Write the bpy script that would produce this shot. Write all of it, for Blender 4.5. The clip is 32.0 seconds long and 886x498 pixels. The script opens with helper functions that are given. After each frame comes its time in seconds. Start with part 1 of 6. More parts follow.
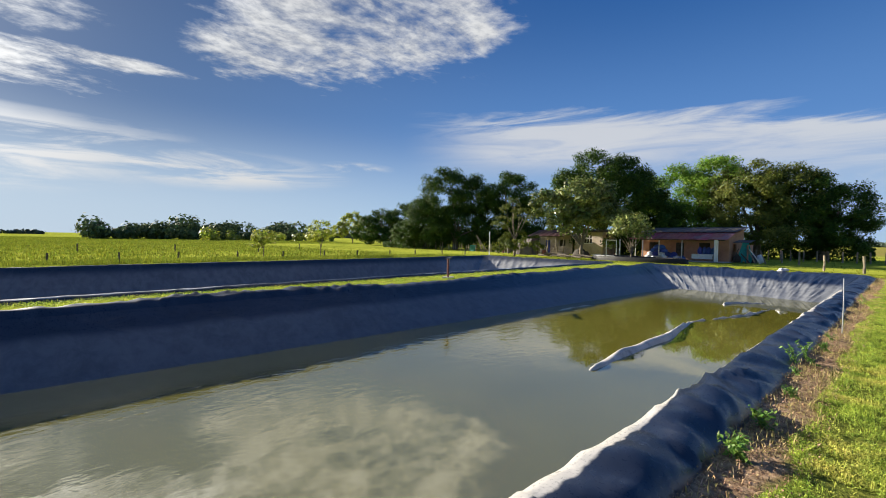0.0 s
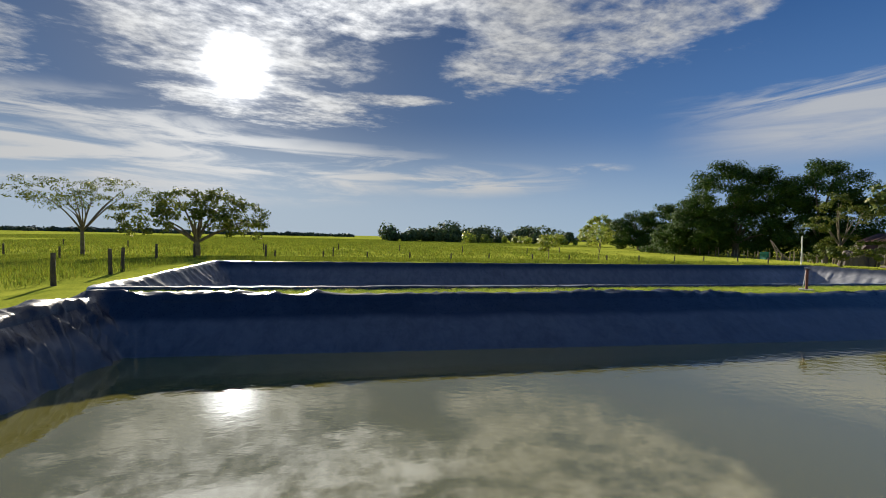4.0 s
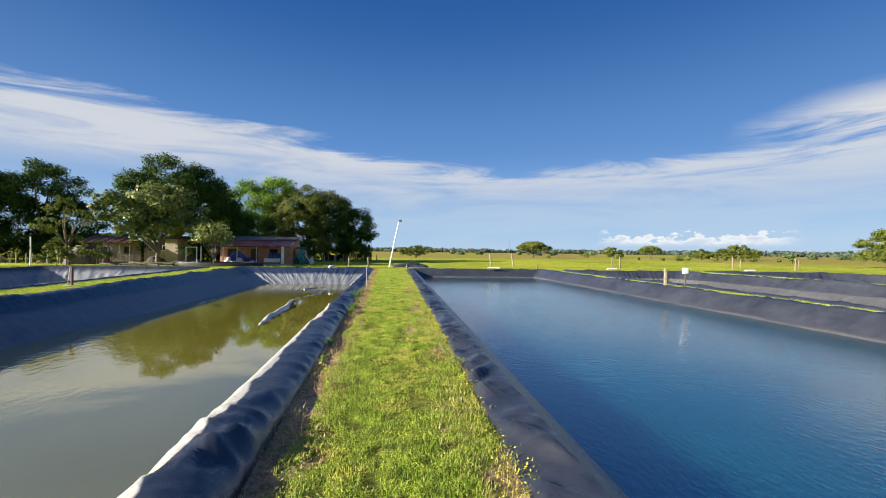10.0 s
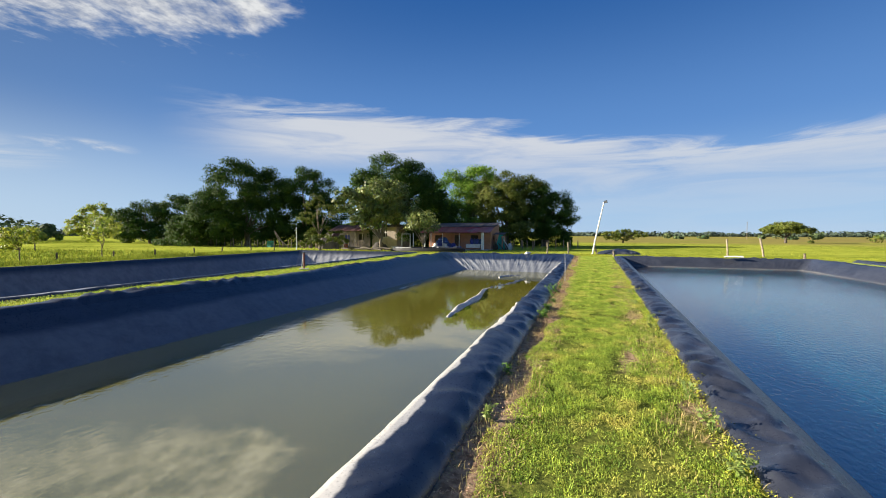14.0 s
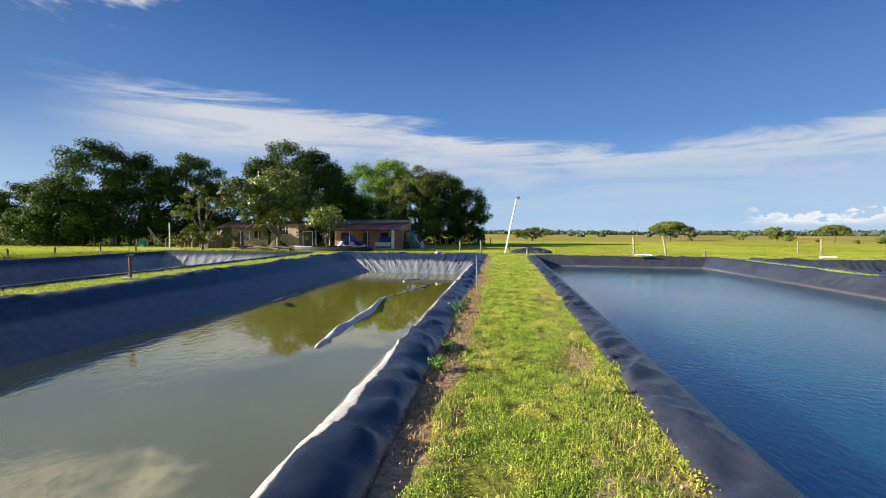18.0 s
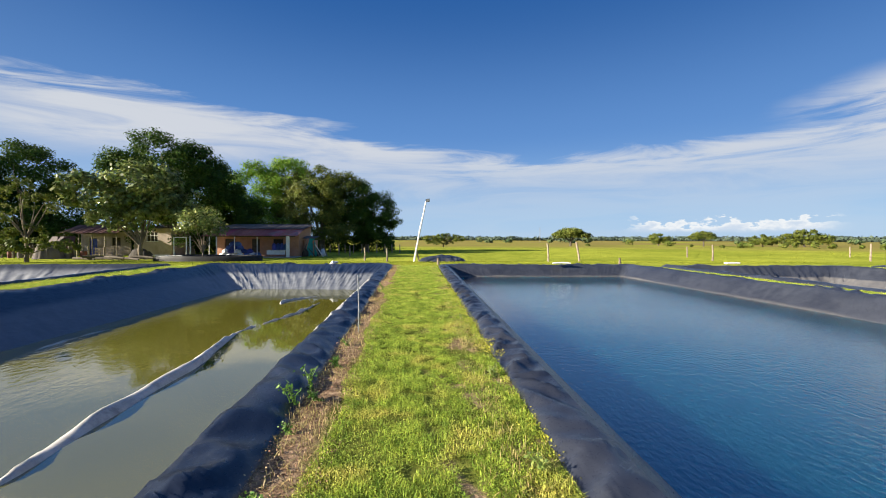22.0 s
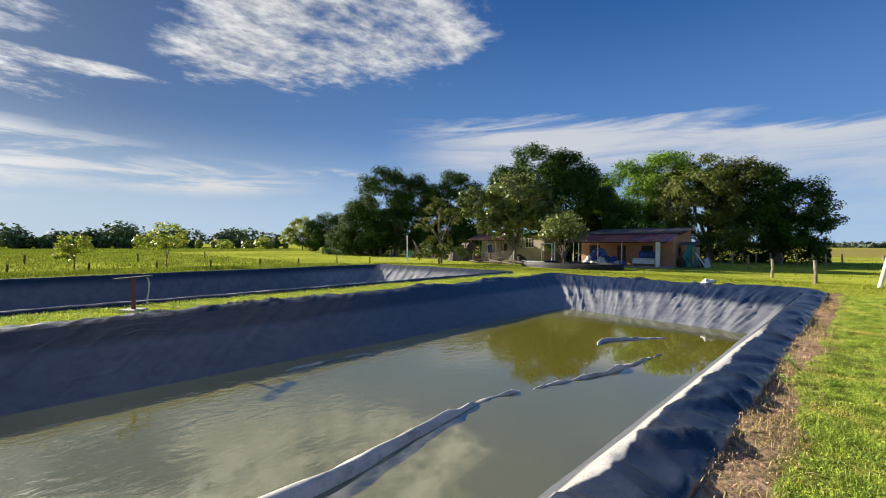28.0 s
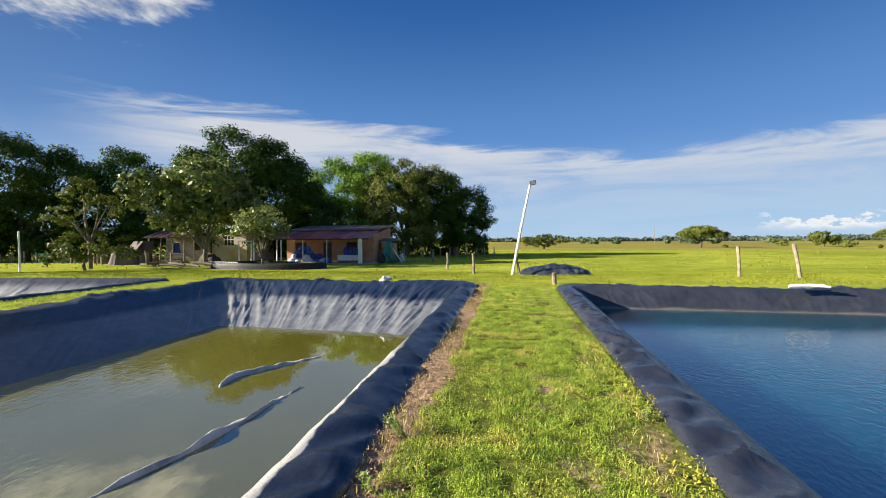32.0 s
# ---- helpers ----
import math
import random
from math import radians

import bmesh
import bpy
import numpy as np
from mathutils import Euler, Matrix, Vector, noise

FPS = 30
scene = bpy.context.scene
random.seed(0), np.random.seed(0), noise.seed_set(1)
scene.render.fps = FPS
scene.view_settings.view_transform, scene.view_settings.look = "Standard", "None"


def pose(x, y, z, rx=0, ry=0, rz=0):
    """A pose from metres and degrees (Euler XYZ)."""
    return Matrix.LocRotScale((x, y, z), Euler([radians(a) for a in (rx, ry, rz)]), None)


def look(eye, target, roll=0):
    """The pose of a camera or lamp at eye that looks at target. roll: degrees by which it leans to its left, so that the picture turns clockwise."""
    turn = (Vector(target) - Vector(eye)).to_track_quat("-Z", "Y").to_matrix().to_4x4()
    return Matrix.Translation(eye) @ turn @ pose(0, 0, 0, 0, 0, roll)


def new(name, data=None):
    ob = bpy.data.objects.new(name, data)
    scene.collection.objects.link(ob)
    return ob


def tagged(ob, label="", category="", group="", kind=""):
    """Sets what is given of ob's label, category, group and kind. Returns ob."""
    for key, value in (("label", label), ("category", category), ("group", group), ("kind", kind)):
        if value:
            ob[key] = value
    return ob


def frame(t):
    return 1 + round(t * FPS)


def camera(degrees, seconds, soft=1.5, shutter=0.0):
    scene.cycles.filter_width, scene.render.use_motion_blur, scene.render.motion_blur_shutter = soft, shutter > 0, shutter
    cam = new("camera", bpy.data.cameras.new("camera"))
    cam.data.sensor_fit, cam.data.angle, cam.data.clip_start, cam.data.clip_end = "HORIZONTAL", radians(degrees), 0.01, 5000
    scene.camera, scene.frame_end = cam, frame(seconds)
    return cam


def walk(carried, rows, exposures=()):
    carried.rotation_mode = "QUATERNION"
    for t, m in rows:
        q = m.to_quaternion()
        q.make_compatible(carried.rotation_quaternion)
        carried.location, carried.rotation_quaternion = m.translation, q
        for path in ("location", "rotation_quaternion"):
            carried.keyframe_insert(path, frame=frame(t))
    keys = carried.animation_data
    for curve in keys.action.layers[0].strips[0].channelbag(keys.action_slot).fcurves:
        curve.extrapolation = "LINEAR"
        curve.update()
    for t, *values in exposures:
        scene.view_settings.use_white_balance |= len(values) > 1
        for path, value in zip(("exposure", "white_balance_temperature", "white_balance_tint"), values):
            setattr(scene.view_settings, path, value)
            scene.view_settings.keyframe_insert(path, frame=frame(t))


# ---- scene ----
cam = camera(92.91, 32.0, 1.0)
PATH = [
    (0.0, pose(-0.043, -10.844, 1.580, 88.53, -0.92, 47.74)),
    (0.5, pose(0.021, -11.258, 1.587, 88.37, -1.06, 56.87)),
    (1.0, pose(0.047, -11.799, 1.590, 88.16, -1.23, 65.67)),
    (1.5, pose(0.024, -12.406, 1.593, 88.02, -1.24, 74.15)),
    (2.0, pose(-0.018, -13.031, 1.595, 87.95, -1.18, 81.51)),
    (2.5, pose(-0.052, -13.593, 1.596, 87.95, -1.21, 86.77)),
    (4.5, pose(-0.115, -15.443, 1.627, 88.84, -1.04, 68.82)),
    (5.0, pose(-0.083, -15.749, 1.622, 89.26, -0.92, 53.51)),
    (5.5, pose(-0.036, -15.996, 1.617, 89.63, -0.82, 39.50)),
    (6.0, pose(0.013, -16.268, 1.612, 89.93, -0.73, 27.71)),
    (6.5, pose(0.065, -16.548, 1.609, 90.26, -0.79, 18.66)),
    (7.0, pose(0.100, -16.820, 1.608, 90.50, -0.84, 12.00)),
    (7.5, pose(0.097, -17.080, 1.607, 90.78, -0.83, 6.74)),
    (8.0, pose(0.058, -17.289, 1.595, 90.86, -0.67, 2.12)),
    (8.5, pose(0.033, -17.504, 1.590, 90.90, -0.57, -2.51)),
    (9.0, pose(0.032, -17.742, 1.585, 90.79, -0.63, -6.76)),
    (9.5, pose(0.014, -17.856, 1.583, 90.58, -0.70, -8.88)),
    (10.0, pose(-0.023, -17.871, 1.583, 90.24, -0.68, -7.80)),
    (10.5, pose(-0.041, -17.838, 1.589, 89.91, -0.58, -3.69)),
    (11.0, pose(-0.035, -17.704, 1.592, 89.66, -0.48, 2.16)),
    (11.5, pose(-0.040, -17.424, 1.597, 89.49, -0.34, 8.04)),
    (12.0, pose(-0.055, -17.044, 1.602, 89.37, -0.19, 12.81)),
    (12.5, pose(-0.064, -16.602, 1.605, 89.19, -0.03, 15.85)),
    (13.0, pose(-0.061, -16.150, 1.607, 88.87, -0.10, 17.42)),
    (13.5, pose(-0.052, -15.773, 1.608, 88.43, -0.09, 18.37)),
    (15.5, pose(-0.082, -14.664, 1.605, 87.38, -0.07, 19.34)),
    (16.0, pose(-0.086, -14.186, 1.602, 87.37, -0.11, 18.33)),
    (16.5, pose(-0.115, -13.636, 1.597, 87.31, -0.04, 16.54)),
    (17.0, pose(-0.142, -13.058, 1.589, 87.36, -0.05, 13.86)),
    (17.5, pose(-0.159, -12.456, 1.582, 87.48, -0.18, 10.63)),
    (18.0, pose(-0.174, -11.866, 1.579, 87.76, -0.22, 7.55)),
    (18.5, pose(-0.185, -11.324, 1.574, 88.23, -0.24, 4.96)),
    (19.0, pose(-0.201, -10.871, 1.571, 88.74, -0.27, 2.99)),
    (19.5, pose(-0.193, -10.399, 1.581, 89.07, -0.21, 1.61)),
    (20.0, pose(-0.177, -9.884, 1.588, 89.25, -0.22, 0.67)),
    (20.5, pose(-0.138, -9.365, 1.592, 89.18, -0.20, -0.34)),
    (21.0, pose(-0.077, -8.841, 1.593, 89.03, -0.23, -1.52)),
    (21.5, pose(0.009, -8.308, 1.595, 88.83, -0.18, -2.83)),
    (22.0, pose(0.119, -7.784, 1.598, 88.62, -0.15, -4.40)),
    (22.5, pose(0.230, -7.257, 1.602, 88.53, -0.12, -5.92)),
    (23.0, pose(0.331, -6.718, 1.607, 88.61, -0.22, -7.71)),
    (23.5, pose(0.430, -6.200, 1.603, 88.79, -0.27, -10.28)),
    (24.0, pose(0.476, -5.704, 1.599, 89.15, -0.34, -13.35)),
    (24.5, pose(0.483, -5.177, 1.598, 89.52, -0.44, -15.86)),
    (26.5, pose(0.143, -2.952, 1.598, 89.75, -0.18, 12.82)),
    (27.0, pose(0.020, -2.411, 1.602, 89.61, -0.22, 25.92)),
    (27.5, pose(-0.103, -1.887, 1.606, 89.51, -0.25, 37.16)),
    (28.0, pose(-0.188, -1.374, 1.608, 89.29, -0.25, 44.79)),
    (28.5, pose(-0.230, -0.882, 1.606, 89.18, -0.17, 48.32)),
    (29.0, pose(-0.213, -0.430, 1.603, 89.16, -0.11, 47.01)),
    (29.5, pose(-0.137, -0.038, 1.602, 89.19, -0.10, 41.54)),
    (30.0, pose(-0.056, 0.429, 1.603, 89.22, -0.02, 34.22)),
    (30.5, pose(0.020, 0.915, 1.609, 89.28, 0.07, 26.51)),
    (31.0, pose(0.084, 1.387, 1.613, 89.25, 0.23, 19.28)),
    (31.5, pose(0.108, 1.835, 1.608, 89.07, 0.33, 13.35)),
    (32.0, pose(0.102, 2.294, 1.604, 88.89, 0.34, 8.61)),
]
EXPOSURES = [(0.0, 1.36), (1.0, 1.17), (2.0, 0.95), (2.5, 0.9), (4.5, 1.0), (5.0, 1.12), (5.7, 1.3), (7.0, 1.45), (13.5, 1.44), (26.5, 1.45), (28.0, 1.34), (29.5, 1.34), (31.0, 1.42), (32.0, 1.44)]
walk(cam, PATH, exposures=EXPOSURES)

# ---- world: clear tropical sky with high cloud, low sun ----
SUN_AZ, SUN_EL = 105.0, 19.0          # degrees, turned from +y towards -x
sx, sy = -math.sin(radians(SUN_AZ)), math.cos(radians(SUN_AZ))
SUN_DIR = Vector((sx * math.cos(radians(SUN_EL)), sy * math.cos(radians(SUN_EL)), math.sin(radians(SUN_EL))))


class Net:
    """A small writer of node trees."""

    def __init__(self, tree):
        self.t = tree
        tree.nodes.clear()

    def node(self, kind, **kw):
        n = self.t.nodes.new(kind)
        for k, v in kw.items():
            setattr(n, k, v)
        return n

    def link(self, a, b):
        self.t.links.new(a, b)

    def put(self, sock, v):
        if isinstance(v, bpy.types.NodeSocket):
            self.link(v, sock)
        else:
            sock.default_value = v

    def m(self, op, a, b=0.0, c=0.0, clamp=False):
        n = self.node("ShaderNodeMath", operation=op, use_clamp=clamp)
        for s, v in zip(n.inputs, (a, b, c)):
            self.put(s, v)
        return n.outputs[0]

    def ramp(self, v, lo, hi, a=0.0, b=1.0, smooth=True):
        n = self.node("ShaderNodeMapRange", interpolation_type="SMOOTHSTEP" if smooth else "LINEAR")
        for s, x in zip(n.inputs, (v, lo, hi, a, b)):
            self.put(s, x)
        return n.outputs[0]

    def noise(self, vec, scale, detail=4.0, rough=0.55, dist=0.0):
        n = self.node("ShaderNodeTexNoise")
        if vec is not None:
            self.link(vec, n.inputs["Vector"])
        n.inputs["Scale"].default_value, n.inputs["Detail"].default_value = scale, detail
        n.inputs["Roughness"].default_value, n.inputs["Distortion"].default_value = rough, dist
        return n.outputs[0]

    def mix(self, f, a, b):
        n = self.node("ShaderNodeMix", data_type="RGBA")
        self.put(n.inputs[0], f)
        for s, v in ((n.inputs[6], a), (n.inputs[7], b)):
            self.put(s, (*v, 1) if isinstance(v, tuple) and len(v) == 3 else v)
        return n.outputs[2]

    def vec(self, x, y, z=0.0):
        n = self.node("ShaderNodeCombineXYZ")
        for s, v in zip(n.inputs, (x, y, z)):
            self.put(s, v)
        return n.outputs[0]

    def xyz(self, v):
        n = self.node("ShaderNodeSeparateXYZ")
        self.link(v, n.inputs[0])
        return n.outputs

    def scaled(self, v, x, y, z):
        n = self.node("ShaderNodeVectorMath", operation="MULTIPLY")
        self.link(v, n.inputs[0])
        n.inputs[1].default_value = (x, y, z)
        return n.outputs[0]


world = bpy.data.worlds.new("sky")
scene.world = world
world.use_nodes = True
w = Net(world.node_tree)
sky = w.node("ShaderNodeTexSky", sky_type="NISHITA", sun_disc=False, sun_elevation=radians(SUN_EL),
             sun_rotation=radians(360 - SUN_AZ), altitude=100, air_density=1.0, dust_density=0.15, ozone_density=2.5)
gen = w.node("ShaderNodeTexCoord").outputs["Generated"]
dx, dy, dz = w.xyz(gen)
az = w.m("DEGREES", w.m("ARCTAN2", w.m("MULTIPLY", dx, -1.0), dy))
el = w.m("DEGREES", w.m("ARCSINE", dz))
# the cloud sheets lie on a plane high above
high = w.m("MAXIMUM", dz, 0.03)
plane = w.vec(w.m("DIVIDE", dx, high), w.m("DIVIDE", dy, high))
warp = w.noise(w.vec(w.m("MULTIPLY", az, 0.06), w.m("MULTIPLY", el, 0.12)), 1.0, 5.0)
streak = w.noise(w.vec(w.m("ADD", w.m("MULTIPLY", az, 0.035), w.m("MULTIPLY", el, 0.02)), w.m("MULTIPLY", el, 0.26), 3.0), 1.6, 8.0, 0.62, 0.6)
curd = w.noise(w.scaled(plane, 1.0, 0.62, 1.0), 3.4, 8.0, 0.62, 0.5)
curd2 = w.noise(w.scaled(plane, 1.0, 0.8, 1.0), 13.0, 5.0, 0.62)


def patch(a, e, wa, we, soft=0.5):
    """A soft oval of the sky round azimuth a and elevation e."""
    u = w.m("DIVIDE", w.m("SUBTRACT", az, a), wa)
    v = w.m("DIVIDE", w.m("SUBTRACT", el, e), we)
    r = w.m("SQRT", w.m("ADD", w.m("MULTIPLY", u, u), w.m("MULTIPLY", v, v)))
    r = w.m("ADD", r, w.m("MULTIPLY", w.m("SUBTRACT", warp, 0.5), 0.9))
    return w.ramp(r, 1.0 + soft, 1.0 - soft, 0.0, 1.0)


def most(*v):
    out = v[0]
    for x in v[1:]:
        out = w.m("MAXIMUM", out, x)
    return out


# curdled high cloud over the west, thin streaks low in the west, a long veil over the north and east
# the patch at 113, 31 is added, mostly above the view, to brighten the water
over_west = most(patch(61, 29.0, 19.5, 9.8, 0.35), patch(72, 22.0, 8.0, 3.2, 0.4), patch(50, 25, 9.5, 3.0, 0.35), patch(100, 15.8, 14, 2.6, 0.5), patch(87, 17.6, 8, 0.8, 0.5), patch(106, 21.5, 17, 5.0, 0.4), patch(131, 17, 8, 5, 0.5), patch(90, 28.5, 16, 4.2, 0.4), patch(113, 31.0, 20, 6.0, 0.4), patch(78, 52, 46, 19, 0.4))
torn = w.m("ADD", w.m("MULTIPLY", w.m("SUBTRACT", curd, 0.5), 2.3), w.m("MULTIPLY", w.m("SUBTRACT", curd2, 0.5), 0.9))
curds = w.m("MULTIPLY", w.ramp(over_west, 0.0, 0.25), w.ramp(w.m("ADD", w.m("MULTIPLY", over_west, 0.95), torn), 0.36, 1.35))
low_west = most(patch(116, 8.5, 26, 4.6, 0.4), patch(95, 8.2, 13, 3.4, 0.5), patch(76, 7.6, 12, 1.8, 0.5), patch(59.5, 9.0, 3.5, 0.6, 0.6), patch(-58, 13.0, 12, 2.6, 0.6))
lows = w.m("MULTIPLY", low_west, w.ramp(streak, 0.40, 0.60))
band_el = w.m("ADD", 10.2, w.m("ADD", w.m("MULTIPLY", w.ramp(az, -12.0, 26.0), 5.0), w.m("MULTIPLY", w.ramp(az, -40.0, -75.0), 4.0)))
veil = w.ramp(w.m("SUBTRACT", el, w.m("ADD", band_el, w.m("MULTIPLY", w.m("SUBTRACT", streak, 0.5), 9.0))), 1.0, -1.6)
veil = w.m("MULTIPLY", veil, w.ramp(az, 54.0, 38.0))
veil = w.m("MULTIPLY", veil, w.m("SUBTRACT", 1.0, w.m("MULTIPLY", w.ramp(az, 0.0, 26.0), w.ramp(el, 11.0, 7.5, 0.0, 0.85))))
veil = w.m("MULTIPLY", veil, w.ramp(el, 2.0, 12.5, 0.22, 1.0))
veil = w.m("MULTIPLY", veil, w.ramp(streak, 0.28, 0.62, 0.36, 0.82))
puff = w.noise(w.vec(w.m("MULTIPLY", az, 0.32), w.m("MULTIPLY", el, 0.6)), 1.5, 6.0, 0.6)
heap = w.m("ADD", w.m("MULTIPLY", puff, 5.5), -0.6)
cumulus = w.m("MULTIPLY", w.ramp(w.m("SUBTRACT", heap, el), 0.0, 0.35), w.ramp(w.m("ABSOLUTE", w.m("ADD", az, 38.0)), 11.0, 7.0))
cumulus = w.m("MULTIPLY", cumulus, w.ramp(el, 0.6, 1.4))
cloud = w.m("MINIMUM", most(curds, lows, veil), 1.0)
# cloud grows brighter towards the sun, and the sun itself glares through
toward = w.node("ShaderNodeVectorMath", operation="DOT_PRODUCT")
w.link(gen, toward.inputs[0])
toward.inputs[1].default_value = SUN_DIR
cosine = w.m("MAXIMUM", toward.outputs["Value"], 0.0)
glow = w.m("POWER", cosine, 40.0)
glare = w.m("POWER", cosine, 1300.0)
lit = w.m("ADD", w.m("ADD", 5.4, w.m("MULTIPLY", w.m("POWER", cosine, 6.0), 0.4)), w.m("ADD", w.m("MULTIPLY", glow, 3.2), w.m("MULTIPLY", glare, 60.0)))
shade = w.m("SUBTRACT", 1.0, w.m("MULTIPLY", over_west, w.ramp(w.m("ADD", w.m("MULTIPLY", curd2, 0.6), w.m("MULTIPLY", curd, 0.4)), 0.66, 0.34, -0.08, 0.3)))
white = w.node("ShaderNodeVectorMath", operation="SCALE")
white.inputs[0].default_value = (0.97, 0.985, 1.0)
# overhead dimmed, high western cloud brightened beyond the sun's glow for water reflections
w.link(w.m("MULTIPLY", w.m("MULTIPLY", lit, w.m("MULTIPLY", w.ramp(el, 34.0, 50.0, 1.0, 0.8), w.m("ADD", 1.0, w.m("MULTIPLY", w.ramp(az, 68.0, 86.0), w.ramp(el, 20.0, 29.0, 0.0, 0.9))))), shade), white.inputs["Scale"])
# clear air: pale over the horizon, deep blue above
low_air = w.mix(w.ramp(el, 0.0, 14.0), (2.5, 4.0, 5.9), (0.85, 2.05, 4.6))
clear = w.mix(w.ramp(el, 8.0, 32.0), low_air, (0.13, 0.76, 2.55))
hazed = w.mix(0.93, sky.outputs[0], clear)
hazed = w.mix(w.m("MULTIPLY", w.m("MULTIPLY", w.m("POWER", cosine, 3.0), 0.65), w.ramp(el, 1.0, 13.0, 0.1, 1.0)), hazed, (0.85, 1.12, 1.65))
hazed = w.mix(w.m("MULTIPLY", w.m("MULTIPLY", w.m("POWER", cosine, 2.0), 0.9), w.ramp(el, 16.0, 2.0)), hazed, (4.1, 4.9, 5.7))
flare = w.node("ShaderNodeVectorMath", operation="ADD")
w.link(hazed, flare.inputs[0])
halo = w.node("ShaderNodeVectorMath", operation="SCALE")
halo.inputs[0].default_value = (1.0, 0.96, 0.88)
w.link(w.m("ADD", w.m("MULTIPLY", glow, 1.0), w.m("MULTIPLY", glare, 30.0)), halo.inputs["Scale"])
w.link(halo.outputs[0], flare.inputs[1])
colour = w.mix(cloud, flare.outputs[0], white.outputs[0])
colour = w.mix(w.m("MULTIPLY", cumulus, 0.85), colour, w.mix(w.ramp(w.m("SUBTRACT", heap, el), 0.1, 1.6), (6.9, 6.9, 6.8), (4.6, 5.2, 6.0)))
back = w.node("ShaderNodeBackground")
back.inputs["Strength"].default_value = 0.052
w.link(colour, back.inputs["Color"])
w.link(back.outputs[0], w.node("ShaderNodeOutputWorld").inputs[0])

sun = new("sun", bpy.data.lights.new("sun", "SUN"))
sun.data.energy, sun.data.angle, sun.data.color = 5.0, radians(0.6), (1.0, 0.9, 0.74)
sun.matrix_world = look(SUN_DIR * 100, (0, 0, 0))


# ---- materials ----
def material(name, tones, rough=0.8, scale=4.0, fine=40.0, bump=0.2, bump_scale=None, metal=0.0, island=0.0, spec=0.5,
             stain=None, stain_scale=0.6, coords="Object", own=0.0, through_light=0.0):
    """Two or three tones mixed by noise at two scales, with relief. island: how far each loose piece differs; own: each object."""
    mt = bpy.data.materials.new(name)
    mt.use_nodes = True
    n = Net(mt.node_tree)
    out = n.node("ShaderNodeOutputMaterial")
    b = n.node("ShaderNodeBsdfPrincipled")
    co = n.node("ShaderNodeTexCoord").outputs[coords]
    big, small = n.noise(co, scale, 5.0), n.noise(co, fine, 3.0)
    f = n.ramp(n.m("ADD", n.m("MULTIPLY", big, 0.65), n.m("MULTIPLY", small, 0.35)), 0.34, 0.66)
    c = n.mix(f, tones[0], tones[1])
    if len(tones) > 2:
        c = n.mix(n.ramp(n.noise(co, scale * 0.37, 4.0), 0.5, 0.68), c, tones[2])
    if stain:
        c = n.mix(n.m("MULTIPLY", n.ramp(n.noise(co, stain_scale, 6.0, 0.65, 0.5), 0.5, 0.66), 0.8), c, stain)
    if island or own:
        r = n.node("ShaderNodeNewGeometry").outputs["Random Per Island"] if island else n.node("ShaderNodeObjectInfo").outputs["Random"]
        h = n.node("ShaderNodeHueSaturation")
        k = island or own
        n.put(h.inputs["Hue"], n.ramp(n.m("FRACT", n.m("MULTIPLY", r, 7.31)), 0, 1, 0.5 - 0.03 * k, 0.5 + 0.03 * k, False))
        n.put(h.inputs["Value"], n.ramp(r, 0, 1, 1 - 0.45 * k, 1 + 0.45 * k, False))
        n.link(c, h.inputs["Color"])
        c = h.outputs[0]
    n.link(c, b.inputs["Base Color"])
    b.inputs["Metallic"].default_value, b.inputs["Specular IOR Level"].default_value = metal, spec
    n.put(b.inputs["Roughness"], n.ramp(small, 0.2, 0.8, max(rough - 0.12, 0.02), min(rough + 0.12, 1.0)))
    if bump:
        bp = n.node("ShaderNodeBump")
        bp.inputs["Strength"].default_value, bp.inputs["Distance"].default_value = bump, 0.02
        n.link(n.noise(co, bump_scale or fine, 5.0), bp.inputs["Height"])
        n.link(bp.outputs[0], b.inputs["Normal"])
    if through_light:
        tr = n.node("ShaderNodeBsdfTranslucent")
        n.link(c, tr.inputs["Color"])
        mx = n.node("ShaderNodeMixShader")
        mx.inputs[0].default_value = through_light
        n.link(b.outputs[0], mx.inputs[1])
        n.link(tr.outputs[0], mx.inputs[2])
        n.link(mx.outputs[0], out.inputs[0])
    else:
        n.link(b.outputs[0], out.inputs[0])
    return mt


